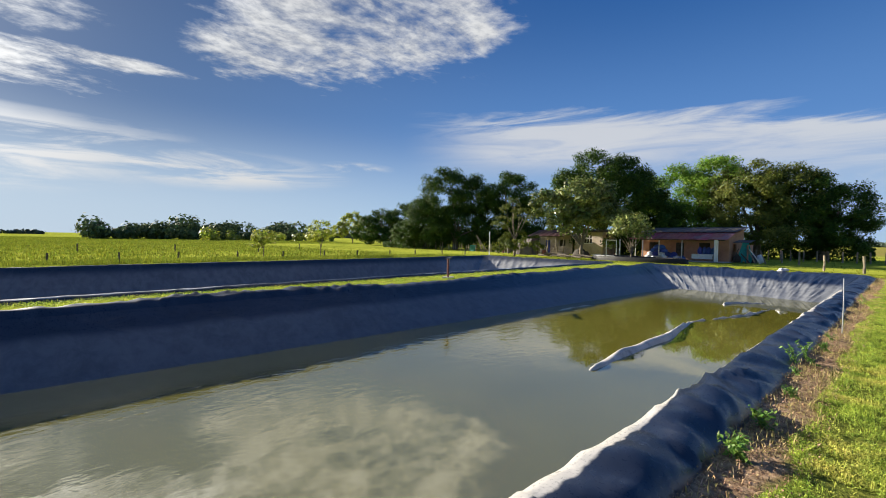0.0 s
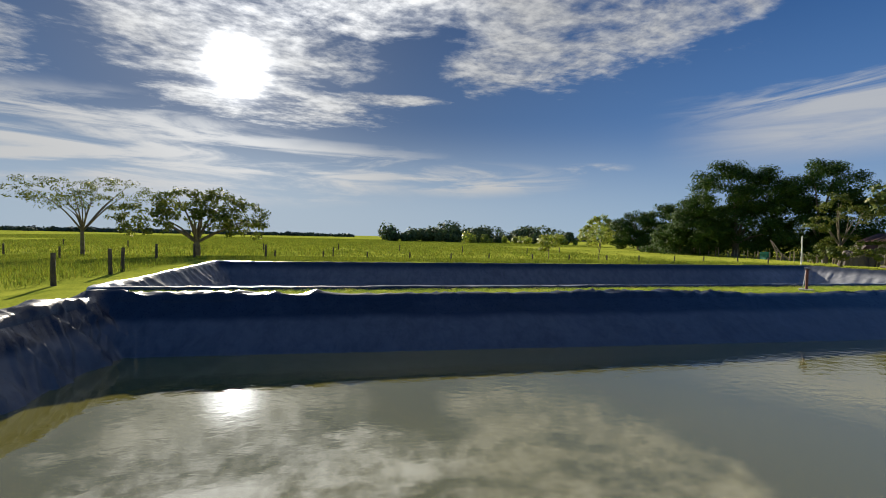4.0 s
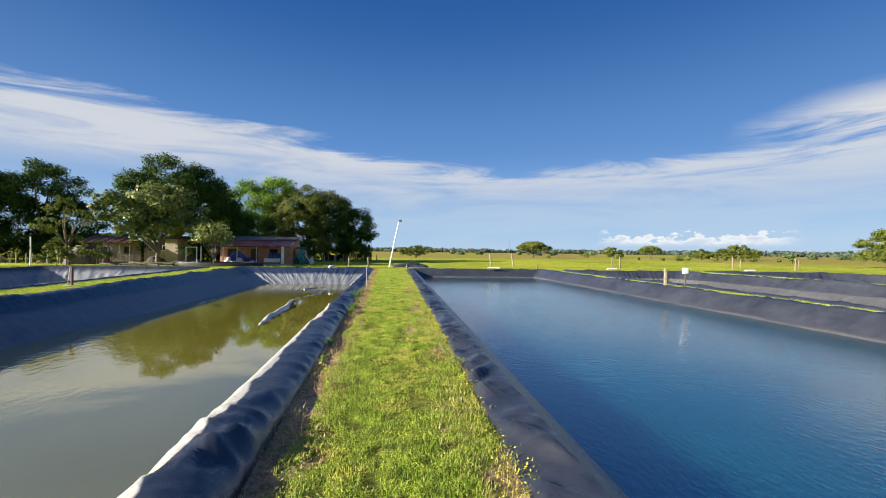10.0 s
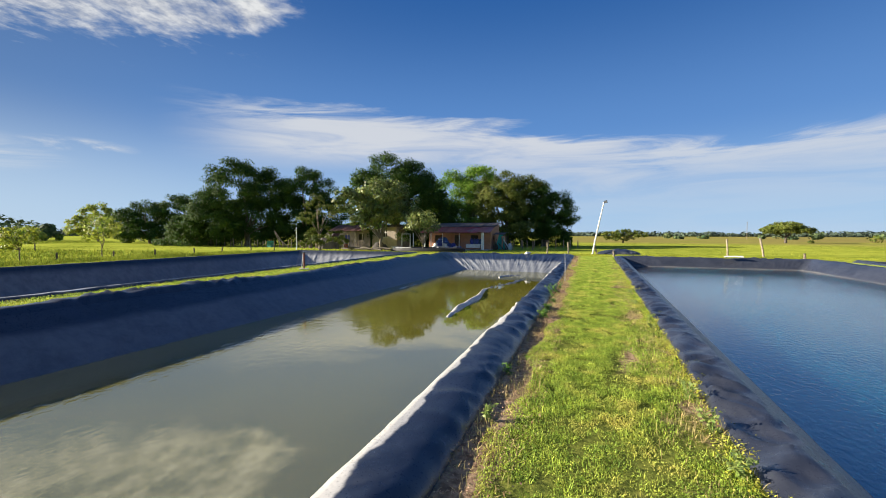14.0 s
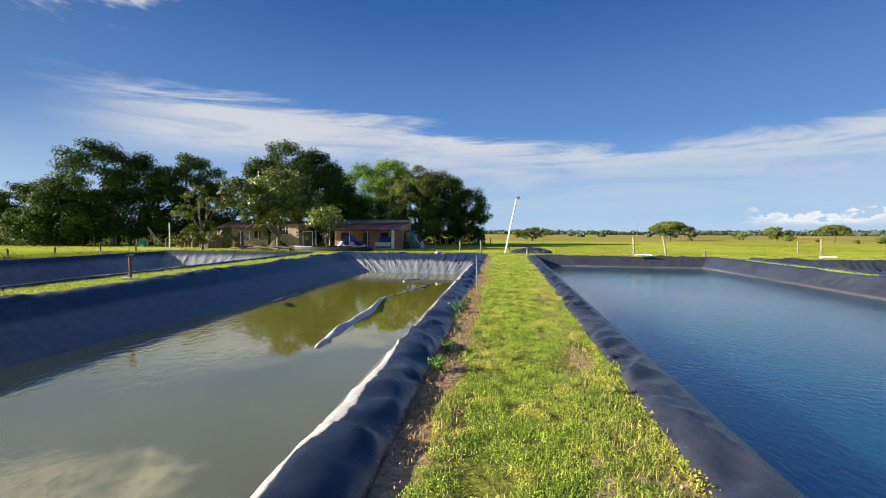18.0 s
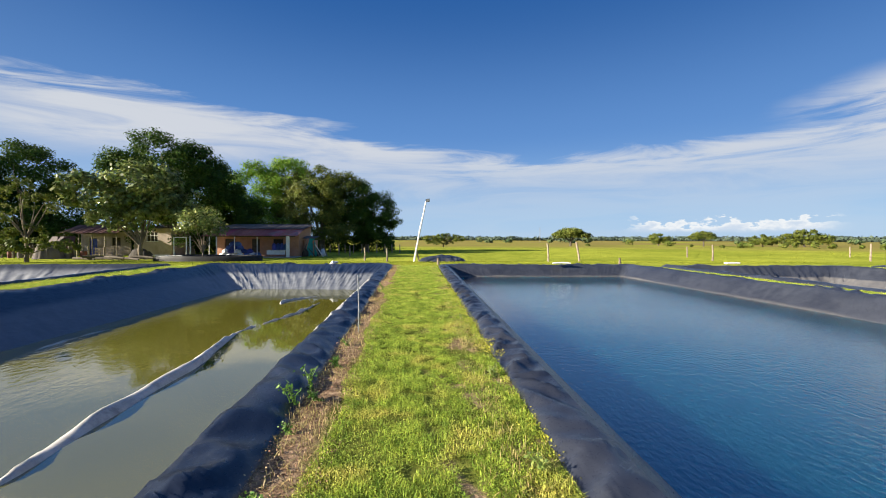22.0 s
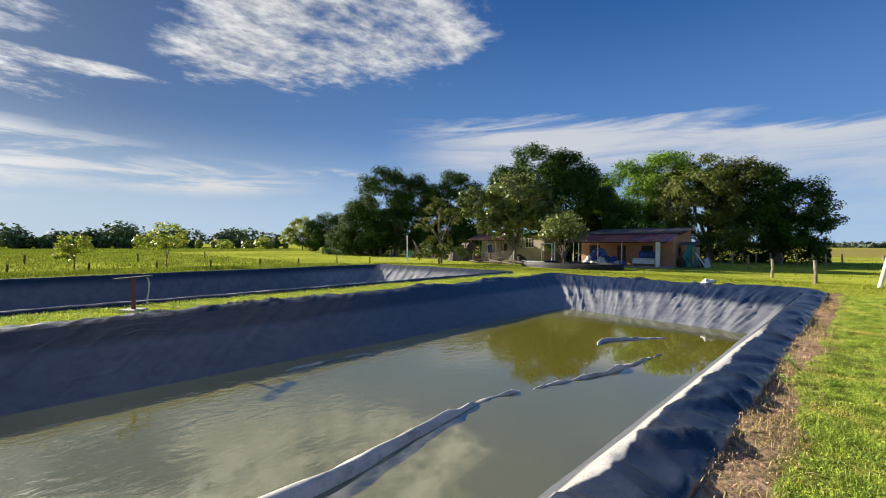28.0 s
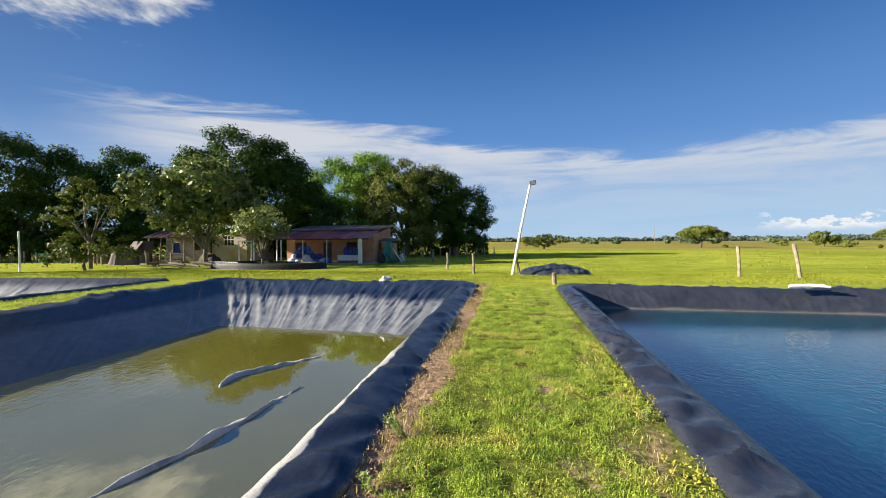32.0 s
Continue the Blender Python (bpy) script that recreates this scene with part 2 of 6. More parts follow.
def water_material(name, tones, ripple, ripple_scale, rough=0.02, ior=1.33, clear=False):
    mt = bpy.data.materials.new(name)
    mt.use_nodes = True
    n = Net(mt.node_tree)
    b = n.node("ShaderNodeBsdfPrincipled")
    co = n.node("ShaderNodeTexCoord").outputs["Object"]
    c = n.mix(n.ramp(n.noise(co, 0.25, 3.0), 0.35, 0.65), tones[0], tones[1])
    n.link(c, b.inputs["Base Color"])
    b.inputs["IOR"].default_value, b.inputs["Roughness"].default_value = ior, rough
    if clear:  # light spreads far inside clear water
        b.subsurface_method = "RANDOM_WALK"
        b.inputs["Subsurface Weight"].default_value = 1.0
        b.inputs["Subsurface Radius"].default_value = (1.2, 3.0, 4.0)
        b.inputs["Subsurface Scale"].default_value = 2.6
    x, y, z = n.xyz(co)
    breeze = n.m("MULTIPLY", n.ramp(x, -4.0, -7.5, 0.12, 1.0), n.ramp(y, -14.0, -4.0, 0.35, 1.0))
    calm = n.ramp(n.noise(co, 0.12, 3.0), 0.35, 0.6, 0.6 if clear else 0.2, 1.0)
    waves = n.noise(n.scaled(co, 1.0, 0.55, 1.0), ripple_scale, 3.0, 0.5, 0.4)
    bp = n.node("ShaderNodeBump")
    bp.inputs["Distance"].default_value = 0.05
    n.put(bp.inputs["Strength"], n.m("MULTIPLY", calm if clear else breeze, ripple))
    n.link(waves, bp.inputs["Height"])
    n.link(bp.outputs[0], b.inputs["Normal"])
    n.link(b.outputs[0], n.node("ShaderNodeOutputMaterial").inputs[0])
    return mt


def ground_material():
    """Pasture: green with dry patches, bare soil beside the liner of the path."""
    mt = bpy.data.materials.new("pasture")
    mt.use_nodes = True
    n = Net(mt.node_tree)
    b = n.node("ShaderNodeBsdfPrincipled")
    co = n.node("ShaderNodeTexCoord").outputs["Object"]
    x, y, z = n.xyz(co)
    big, mid, fine = n.noise(co, 0.05, 6.0, 0.6), n.noise(co, 0.6, 5.0, 0.6), n.noise(co, 14.0, 4.0, 0.6)
    f = n.m("ADD", n.m("MULTIPLY", big, 0.4), n.m("ADD", n.m("MULTIPLY", mid, 0.35), n.m("MULTIPLY", fine, 0.25)))
    c = n.mix(n.ramp(f, 0.38, 0.62), (0.20, 0.245, 0.030), (0.40, 0.425, 0.06))
    tuft = n.noise(n.scaled(co, 0.25, 1.0, 1.0), 1.1, 4.0, 0.7)
    c = n.mix(n.ramp(tuft, 0.56, 0.72, 0.0, 0.6), c, (0.08, 0.13, 0.014))
    dry = n.m("MULTIPLY", n.ramp(n.noise(co, 0.013, 5.0, 0.6), 0.30, 0.5), n.ramp(n.m("SQRT", n.m("ADD", n.m("MULTIPLY", x, x), n.m("MULTIPLY", y, y))), 78.0, 135.0, 0.0, 0.85))
    c = n.mix(n.m("MULTIPLY", dry, n.ramp(x, -40.0, 0.0)), c, (0.24, 0.19, 0.07))
    # earth under the path's clover, darkened to give shade between the leaves
    turf = n.m("MULTIPLY", n.ramp(n.m("ABSOLUTE", n.m("SUBTRACT", x, 0.15)), 1.7, 1.2), n.m("MULTIPLY", n.ramp(y, 17.5, 14.0), n.ramp(y, -22.0, -20.0)))
    c = n.mix(turf, c, n.mix(n.ramp(fine, 0.35, 0.65), (0.085, 0.105, 0.022), (0.19, 0.205, 0.042)))
    bare = n.m("MULTIPLY", n.ramp(n.noise(n.scaled(co, 1.6, 0.8, 1.0), 1.0, 4.0, 0.6), 0.5, 0.6), n.m("MULTIPLY", n.ramp(x, 0.2, 0.5), n.ramp(x, 1.5, 1.2)))
    c = n.mix(n.m("MULTIPLY", bare, turf), c, n.mix(n.ramp(fine, 0.35, 0.65), (0.20, 0.13, 0.08), (0.42, 0.30, 0.19)))
    edge = n.m("ADD", x, n.m("MULTIPLY", n.m("SUBTRACT", n.noise(co, 2.2, 5.0, 0.65), 0.5), 0.5))
    soil = n.m("MULTIPLY", n.m("MULTIPLY", n.ramp(edge, -1.35, -1.1), n.ramp(edge, -0.50, -0.68)), n.m("MULTIPLY", n.ramp(y, 18.5, 17.5), n.ramp(y, -19.0, -18.0)))
    c = n.mix(soil, c, n.mix(n.ramp(n.m("ADD", n.m("MULTIPLY", fine, 0.6), n.m("MULTIPLY", mid, 0.4)), 0.36, 0.64), (0.16, 0.10, 0.062), (0.43, 0.305, 0.20)))
    n.link(c, b.inputs["Base Color"])
    b.inputs["Roughness"].default_value, b.inputs["Specular IOR Level"].default_value = 1.0, 0.0
    bp = n.node("ShaderNodeBump")
    bp.inputs["Strength"].default_value, bp.inputs["Distance"].default_value = 0.6, 0.05
    n.link(n.noise(co, 9.0, 6.0, 0.7), bp.inputs["Height"])
    n.link(bp.outputs[0], b.inputs["Normal"])
    n.link(b.outputs[0], n.node("ShaderNodeOutputMaterial").inputs[0])
    return mt


def liner_material(name, silt_from, silt_to, silt, strength, sunny_edge=None, mottle=0.4, tones=((0.009, 0.014, 0.028), (0.024, 0.032, 0.055)), relief=0.16):
    """Black plastic sheet, dusty, with a dried silt line below the rim and sunlit slopes coloured paler."""
    mt = bpy.data.materials.new(name)
    mt.use_nodes = True
    n = Net(mt.node_tree)
    b = n.node("ShaderNodeBsdfPrincipled")
    co = n.node("ShaderNodeTexCoord").outputs["Object"]
    x, y, z = n.xyz(co)
    big, mid, fine = n.noise(co, 0.5, 5.0, 0.6), n.noise(co, 3.0, 5.0, 0.65), n.noise(co, 40.0, 3.0)
    c = n.mix(n.ramp(n.m("ADD", n.m("MULTIPLY", mid, 0.4), n.m("MULTIPLY", big, 0.6)), 0.3, 0.7), tones[0], tones[1])
    c = n.mix(n.ramp(n.noise(n.scaled(co, 1.0, 1.0, 0.35), 1.4, 6.0, 0.7, 0.8), 0.52, 0.74, 0.0, mottle), c, (0.075, 0.08, 0.092))
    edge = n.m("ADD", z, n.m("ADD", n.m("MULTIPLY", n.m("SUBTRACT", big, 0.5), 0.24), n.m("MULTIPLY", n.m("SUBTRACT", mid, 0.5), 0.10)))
    # upright streaks in the silt colour imitate light and dark on folds
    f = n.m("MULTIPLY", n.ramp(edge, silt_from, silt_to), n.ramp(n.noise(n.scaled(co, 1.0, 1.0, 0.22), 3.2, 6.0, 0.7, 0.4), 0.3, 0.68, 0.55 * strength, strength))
    # stronger to the north, colouring in the sun on the head slope
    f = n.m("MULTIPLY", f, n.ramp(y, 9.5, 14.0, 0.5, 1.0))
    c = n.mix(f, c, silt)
    if sunny_edge:  # pale dried silt, with the western pond's sunlight coloured in, along the eastern rim, whose line is x = edge + lean * y
        q = n.m("SUBTRACT", x, n.m("ADD", sunny_edge[0], n.m("MULTIPLY", y, sunny_edge[1])))
        wav = n.m("ADD", q, n.m("ADD", n.m("MULTIPLY", n.m("SUBTRACT", n.noise(co, 0.9, 4.0), 0.5), 0.34), n.m("MULTIPLY", n.m("SUBTRACT", n.noise(co, 6.0, 4.0), 0.5), 0.06)))
        wav = n.m("SUBTRACT", wav, n.ramp(y, -6.0, -9.0, 0.0, 0.03))
        wav = n.m("ADD", wav, n.m("MULTIPLY", n.ramp(y, -7.5, -5.5), n.ramp(y, 1.0, -1.0, 0.0, 0.13)))
        pale = n.m("MULTIPLY", n.m("MULTIPLY", n.ramp(wav, 0.07, 0.04), n.ramp(q, sunny_edge[2], sunny_edge[2] + 0.14)), n.ramp(fine, 0.2, 0.7, 0.75, 1.0))
        pale = n.m("MULTIPLY", pale, n.ramp(n.noise(n.vec(0.0, y), 0.17, 2.0), 0.22, 0.36, 0.3, 1.0))
        pale = n.m("MULTIPLY", pale, n.ramp(y, 10.0, 7.0))
        c = n.mix(pale, c, (0.50, 0.485, 0.455))
    n.link(c, b.inputs["Base Color"])
    n.put(b.inputs["Roughness"], n.m("ADD", n.ramp(fine, 0.2, 0.8, 0.24, 0.40), n.m("MULTIPLY", f, 0.25)))
    bp = n.node("ShaderNodeBump")
    bp.inputs["Strength"].default_value, bp.inputs["Distance"].default_value = relief, 0.03
    wrinkle = n.m("ABSOLUTE", n.m("SUBTRACT", n.noise(n.scaled(co, 1.0, 0.6, 1.0), 1.6, 2.0, 0.4, 0.8), 0.5))
    n.link(n.m("ADD", n.m("MULTIPLY", n.ramp(wrinkle, 0.0, 0.09, 1.0, 0.0), 0.5), n.noise(co, 2.0, 3.0, 0.45, 0.6)), bp.inputs["Height"])
    n.link(bp.outputs[0], b.inputs["Normal"])
    n.link(b.outputs[0], n.node("ShaderNodeOutputMaterial").inputs[0])
    return mt


PASTURE = ground_material()
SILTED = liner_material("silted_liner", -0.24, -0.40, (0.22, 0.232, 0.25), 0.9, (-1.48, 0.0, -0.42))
# western silt tone and pale rim also colour in the sunlight on them
WEST_LINER = liner_material("western_liner", -0.02, -0.4, (0.25, 0.26, 0.28), 0.95, (-13.45, -0.0276, -1.5))
CLEAN_LINER = liner_material("dusty_liner", -0.47, -0.55, (0.19, 0.18, 0.17), 0.6, None, 0.2, ((0.020, 0.023, 0.033), (0.046, 0.051, 0.066)))
RIM_LINER = liner_material("creased_rim_liner", -0.47, -0.55, (0.19, 0.18, 0.17), 0.6, None, 0.25, ((0.016, 0.019, 0.029), (0.040, 0.044, 0.058)), 0.32)
FOLD_LINER = material("silted_fold_liner", ((0.34, 0.33, 0.31), (0.52, 0.50, 0.47)), 0.6, 2.5, 30, 0.25, 9.0, stain=(0.16, 0.16, 0.155), stain_scale=1.3)
LINER = material("black_liner", ((0.020, 0.024, 0.036), (0.036, 0.042, 0.058)), 0.42, 0.8, 30, 0.12, 6.0, stain=(0.085, 0.088, 0.095), stain_scale=0.7)
# IOR of both ponds set far above real water to strengthen the sky's reflection
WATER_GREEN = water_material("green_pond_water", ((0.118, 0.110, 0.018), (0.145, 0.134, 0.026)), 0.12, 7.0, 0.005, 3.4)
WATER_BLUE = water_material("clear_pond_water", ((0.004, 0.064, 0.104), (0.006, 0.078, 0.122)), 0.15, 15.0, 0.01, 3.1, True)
GRASS = material("path_grass", ((0.18, 0.268, 0.034), (0.46, 0.565, 0.085), (0.57, 0.54, 0.12)), 0.6, 4.5, 13, 0.0, island=0.75, spec=0.2, through_light=0.35)
STRAW = material("dry_grass", ((0.34, 0.28, 0.10), (0.45, 0.38, 0.16)), 0.8, 2, 20, 0.0, island=0.8, spec=0.2, through_light=0.2)
FIELD_TUFT = material("pasture_tufts", ((0.15, 0.18, 0.022), (0.25, 0.27, 0.035)), 0.9, 0.2, 3, 0.0, island=0.5, spec=0.0)
WEED = material("weed_leaf", ((0.09, 0.19, 0.03), (0.20, 0.33, 0.05)), 0.5, 5, 60, 0.0, island=0.7, through_light=0.35)
WEED_PALE = material("pale_weed_leaf", ((0.22, 0.30, 0.07), (0.38, 0.44, 0.12)), 0.5, 5, 60, 0.0, island=0.7, through_light=0.35)
YELLOW_LEAF = material("yellowing_leaf", ((0.40, 0.43, 0.045), (0.60, 0.56, 0.075)), 0.5, 5, 60, 0.0, island=0.7, through_light=0.35)
MANGO = material("mango_leaf", ((0.026, 0.060, 0.009), (0.07, 0.12, 0.018)), 0.62, 0.35, 3, 0.0, island=0.8, spec=0.10, through_light=0.2)
OLIVE = material("olive_leaf", ((0.07, 0.10, 0.015), (0.16, 0.18, 0.03)), 0.55, 0.4, 3, 0.0, island=0.8, spec=0.2, through_light=0.25)
BRIGHT = material("bright_leaf", ((0.10, 0.20, 0.016), (0.20, 0.33, 0.034)), 0.5, 0.4, 3, 0.0, island=0.8, spec=0.2, through_light=0.35)
PALE = material("pale_broad_leaf", ((0.045, 0.08, 0.018), (0.27, 0.31, 0.09)), 0.38, 0.5, 3, 0.0, island=1.0, spec=0.28, through_light=0.3)
YOUNG = material("young_yellow_leaf", ((0.20, 0.26, 0.03), (0.36, 0.38, 0.05)), 0.5, 0.5, 3, 0.0, island=0.8, through_light=0.4)
# distance haze is put into the colour of the horizon leaves
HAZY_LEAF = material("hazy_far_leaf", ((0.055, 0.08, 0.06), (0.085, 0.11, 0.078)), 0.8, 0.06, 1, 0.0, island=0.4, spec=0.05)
TALL_GRASS = material("tall_pasture_grass", ((0.19, 0.235, 0.03), (0.34, 0.38, 0.05)), 0.8, 0.2, 3, 0.0, island=0.8, spec=0.03, through_light=0.16)
# lightened and greyed to carry some haze over the far belts
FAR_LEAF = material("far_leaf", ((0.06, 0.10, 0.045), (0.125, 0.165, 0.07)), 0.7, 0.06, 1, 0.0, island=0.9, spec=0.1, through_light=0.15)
BARK = material("bark", ((0.10, 0.075, 0.05), (0.22, 0.18, 0.13)), 0.9, 3, 30, 0.5)
POST_WOOD = material("weathered_post_wood", ((0.14, 0.11, 0.08), (0.31, 0.26, 0.19)), 0.9, 4, 45, 0.5, own=0.5)
DARK_POST = material("dark_post_wood", ((0.05, 0.04, 0.03), (0.12, 0.10, 0.075)), 0.9, 4, 45, 0.5)
WHITE_PAINT = material("white_paint", ((0.66, 0.65, 0.61), (0.80, 0.79, 0.75)), 0.5, 3, 40, 0.1, stain=(0.45, 0.42, 0.36))
ORANGE_WALL = material("orange_brick_wall", ((0.40, 0.20, 0.125), (0.52, 0.28, 0.18)), 0.9, 1.5, 20, 0.3, stain=(0.40, 0.24, 0.16))
BEIGE_WALL = material("beige_plaster", ((0.33, 0.27, 0.225), (0.43, 0.355, 0.30)), 0.9, 1.2, 20, 0.2, stain=(0.26, 0.21, 0.15))
RED_SHEET = material("red_roof_sheet", ((0.34, 0.05, 0.045), (0.44, 0.085, 0.07)), 0.55, 0.8, 15, 0.1, stain=(0.30, 0.20, 0.17), stain_scale=0.5, own=0.6)
GREY_SHEET = material("grey_roof_sheet", ((0.085, 0.07, 0.065), (0.16, 0.135, 0.12)), 0.85, 0.8, 15, 0.2, own=0.4)
# near-black that stands for unlit rooms, also worn by dark sacks and covers
DARK_INSIDE = material("dim_room", ((0.03, 0.025, 0.02), (0.06, 0.05, 0.04)), 0.9, 1, 10, 0.0)
BROWN_SHEET = material("brown_roof_sheet", ((0.09, 0.038, 0.032), (0.15, 0.068, 0.055)), 0.75, 0.8, 15, 0.2, own=0.4)
GREEN_PLASTIC = material("green_plastic", ((0.01, 0.16, 0.12), (0.02, 0.22, 0.17)), 0.45, 4, 40, 0.05, own=0.5)
TANK_LINER = material("black_tank_liner", ((0.008, 0.009, 0.011), (0.02, 0.021, 0.024)), 0.6, 3, 30, 0.2, spec=0.25)
BLUE_SACK = material("blue_sack", ((0.02, 0.045, 0.20), (0.05, 0.10, 0.34)), 0.6, 2, 20, 0.2, own=0.7)
WHITE_SACK = material("white_sack", ((0.55, 0.56, 0.58), (0.72, 0.72, 0.70)), 0.7, 3, 25, 0.3)
TEAL = material("teal_cloth", ((0.02, 0.26, 0.25), (0.04, 0.36, 0.33)), 0.8, 3, 40, 0.2)
RUST = material("red_oxide_pipe", ((0.13, 0.035, 0.025), (0.20, 0.06, 0.04)), 0.6, 4, 50, 0.2)
CONCRETE = material("concrete", ((0.30, 0.29, 0.27), (0.42, 0.41, 0.38)), 0.9, 2, 40, 0.3)
HOSE = material("grey_hose", ((0.35, 0.36, 0.37), (0.5, 0.5, 0.5)), 0.5, 4, 30, 0.0)
METAL = material("galvanised_metal", ((0.38, 0.39, 0.40), (0.52, 0.53, 0.54)), 0.4, 6, 60, 0.05, metal=0.8)
LENS = material("lamp_glass", ((0.14, 0.145, 0.15), (0.22, 0.22, 0.22)), 0.2, 6, 60, 0.0)
CHARCOAL = material("black_housing", ((0.02, 0.02, 0.022), (0.035, 0.035, 0.04)), 0.5, 6, 60, 0.05)
PUDDLE = water_material("puddle_water", ((0.10, 0.085, 0.05), (0.13, 0.11, 0.07)), 0.03, 3.0)
LITTER = material("dead_leaf", ((0.22, 0.13, 0.07), (0.50, 0.36, 0.22)), 0.85, 3, 30, 0.0, island=0.9, spec=0.1)


# ---- mesh helpers ----
def flat_mesh(name, verts, faces, mat, smooth=False):
    me = bpy.data.meshes.new(name)
    me.from_pydata([tuple(v) for v in verts], [], [tuple(f) for f in faces])
    me.materials.append(mat)
    if smooth:
        me.polygons.foreach_set("use_smooth", [True] * len(me.polygons))
    me.update()
    return me


def quads(name, corners, mat):
    """Loose four-cornered leaves or blades from an array of shape (n, 4, 3)."""
    n = len(corners)
    me = bpy.data.meshes.new(name)
    me.vertices.add(n * 4)
    me.vertices.foreach_set("co", np.asarray(corners, np.float32).ravel())
    me.loops.add(n * 4)
    me.loops.foreach_set("vertex_index", np.arange(n * 4, dtype=np.int32))
    me.polygons.add(n)
    me.polygons.foreach_set("loop_start", np.arange(0, n * 4, 4, dtype=np.int32))
    me.polygons.foreach_set("loop_total", np.full(n, 4, np.int32))
    me.materials.append(mat)
    me.update(calc_edges=True)
    return me


def part(name, bm, mat, parent=None, label="", smooth=False):
    """One bmesh (or mesh) as one object under a thing."""
    if isinstance(bm, bpy.types.Mesh):
        me = bm
    else:
        me = bpy.data.meshes.new(name)
        bm.to_mesh(me)
        bm.free()
        me.materials.append(mat)
        if smooth:
            me.polygons.foreach_set("use_smooth", [True] * len(me.polygons))
    ob = new(name, me)
    if parent is not None:
        ob.parent = parent
    if label:
        tagged(ob, label)
    return ob


def thing(name, at, label, category, group="", turn=0.0):
    ob = new(name)
    ob.matrix_world = pose(*at, 0, 0, turn)
    return tagged(ob, label, category, group)


def box(size, at=(0, 0, 0), bevel=0.0, rot=(0, 0, 0), bm=None):
    """A bevelled block whose centre is at; joined to bm if given."""
    bm = bm or bmesh.new()
    r = bmesh.ops.create_cube(bm, size=1.0)["verts"]
    bmesh.ops.transform(bm, matrix=pose(*at, *rot) @ Matrix.Diagonal((*size, 1)), verts=r)
    if bevel:
        edges = list({e for v in r for e in v.link_edges})
        bmesh.ops.bevel(bm, geom=edges, offset=bevel, segments=2, affect="EDGES", profile=0.6)
    return bm


def tube(points, radii, sides=8, bm=None, rough=0.0, seed=0):
    """A closed round limb along points."""
    bm = bm or bmesh.new()
    rnd = random.Random(seed)
    pts = [Vector(p) for p in points]
    rings = []
    for i, p in enumerate(pts):
        a = (pts[min(i + 1, len(pts) - 1)] - pts[max(i - 1, 0)]).normalized()
        u = a.orthogonal().normalized() if abs(a.z) > 0.95 else a.cross(Vector((0, 0, 1))).normalized()
        if abs(a.z) > 0.95:
            u = (Vector((1, 0, 0)) - a * a.x).normalized()
        v = a.cross(u)
        rings.append([bm.verts.new(p + (u * math.cos(k * math.tau / sides) + v * math.sin(k * math.tau / sides)) * radii[i] * (1 + rough * rnd.uniform(-1, 1))) for k in range(sides)])
    for a, b in zip(rings, rings[1:]):
        for k in range(sides):
            bm.faces.new((a[k], a[(k + 1) % sides], b[(k + 1) % sides], b[k]))
    bm.faces.new(rings[0][::-1])
    bm.faces.new(rings[-1])
    bmesh.ops.recalc_face_normals(bm, faces=bm.faces[:])
    return bm


def bend(points, steps=4):
    """A smooth line through points."""
    pts = [Vector(p) for p in points]
    out = []
    for i in range(len(pts) - 1):
        p0, p1, p2, p3 = pts[max(i - 1, 0)], pts[i], pts[i + 1], pts[min(i + 2, len(pts) - 1)]
        for k in range(steps):
            t = k / steps
            out.append(0.5 * (2 * p1 + (p2 - p0) * t + (2 * p0 - 5 * p1 + 4 * p2 - p3) * t * t + (3 * p1 - p0 - 3 * p2 + p3) * t ** 3))
    return out + [pts[-1]]


# ---- ponds: corners of the liner's inner edge, from south-west round by south-east ----
PONDS = {
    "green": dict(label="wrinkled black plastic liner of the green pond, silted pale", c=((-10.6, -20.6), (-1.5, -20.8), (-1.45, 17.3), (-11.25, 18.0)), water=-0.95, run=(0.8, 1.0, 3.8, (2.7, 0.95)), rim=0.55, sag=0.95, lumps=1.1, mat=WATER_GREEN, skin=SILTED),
    "blue": dict(label="creased black plastic liner of the blue pond beside the path", c=((1.22, -20.0), (12.75, -20.0), (13.05, 16.4), (2.15, 16.9)), water=-0.55, run=(1.2, 0.75, 0.75, 0.74), rim=0.42, sag=1.3, lumps=0.8, mat=WATER_BLUE, rim_skin=RIM_LINER),
    "west": dict(label="black plastic liner of the drained western pond", c=((-24.2, -22.5), (-12.9, -22.0), (-14.0, 17.9), (-25.3, 17.2)), water=-1.3, run=(1.2, 1.2, 2.4, 1.2), rim=0.26, lumps=0.3, mat=WATER_GREEN, skin=WEST_LINER),
    "east": dict(label="dusty black plastic liner of the low eastern pond", c=((14.2, -20.0), (25.5, -20.0), (24.5, 14.8), (15.0, 15.6)), water=-1.25, run=(1.4, 1.4, 1.4, 1.4), rim=0.4, mat=WATER_BLUE),
    "far_east": dict(label="dusty black plastic liner of the outermost eastern pond", c=((28.0, -20.0), (39.0, -20.0), (37.5, 13.4), (27.2, 14.6)), water=-1.25, run=(1.4, 1.4, 1.4, 1.4), rim=0.4, mat=WATER_BLUE),
}


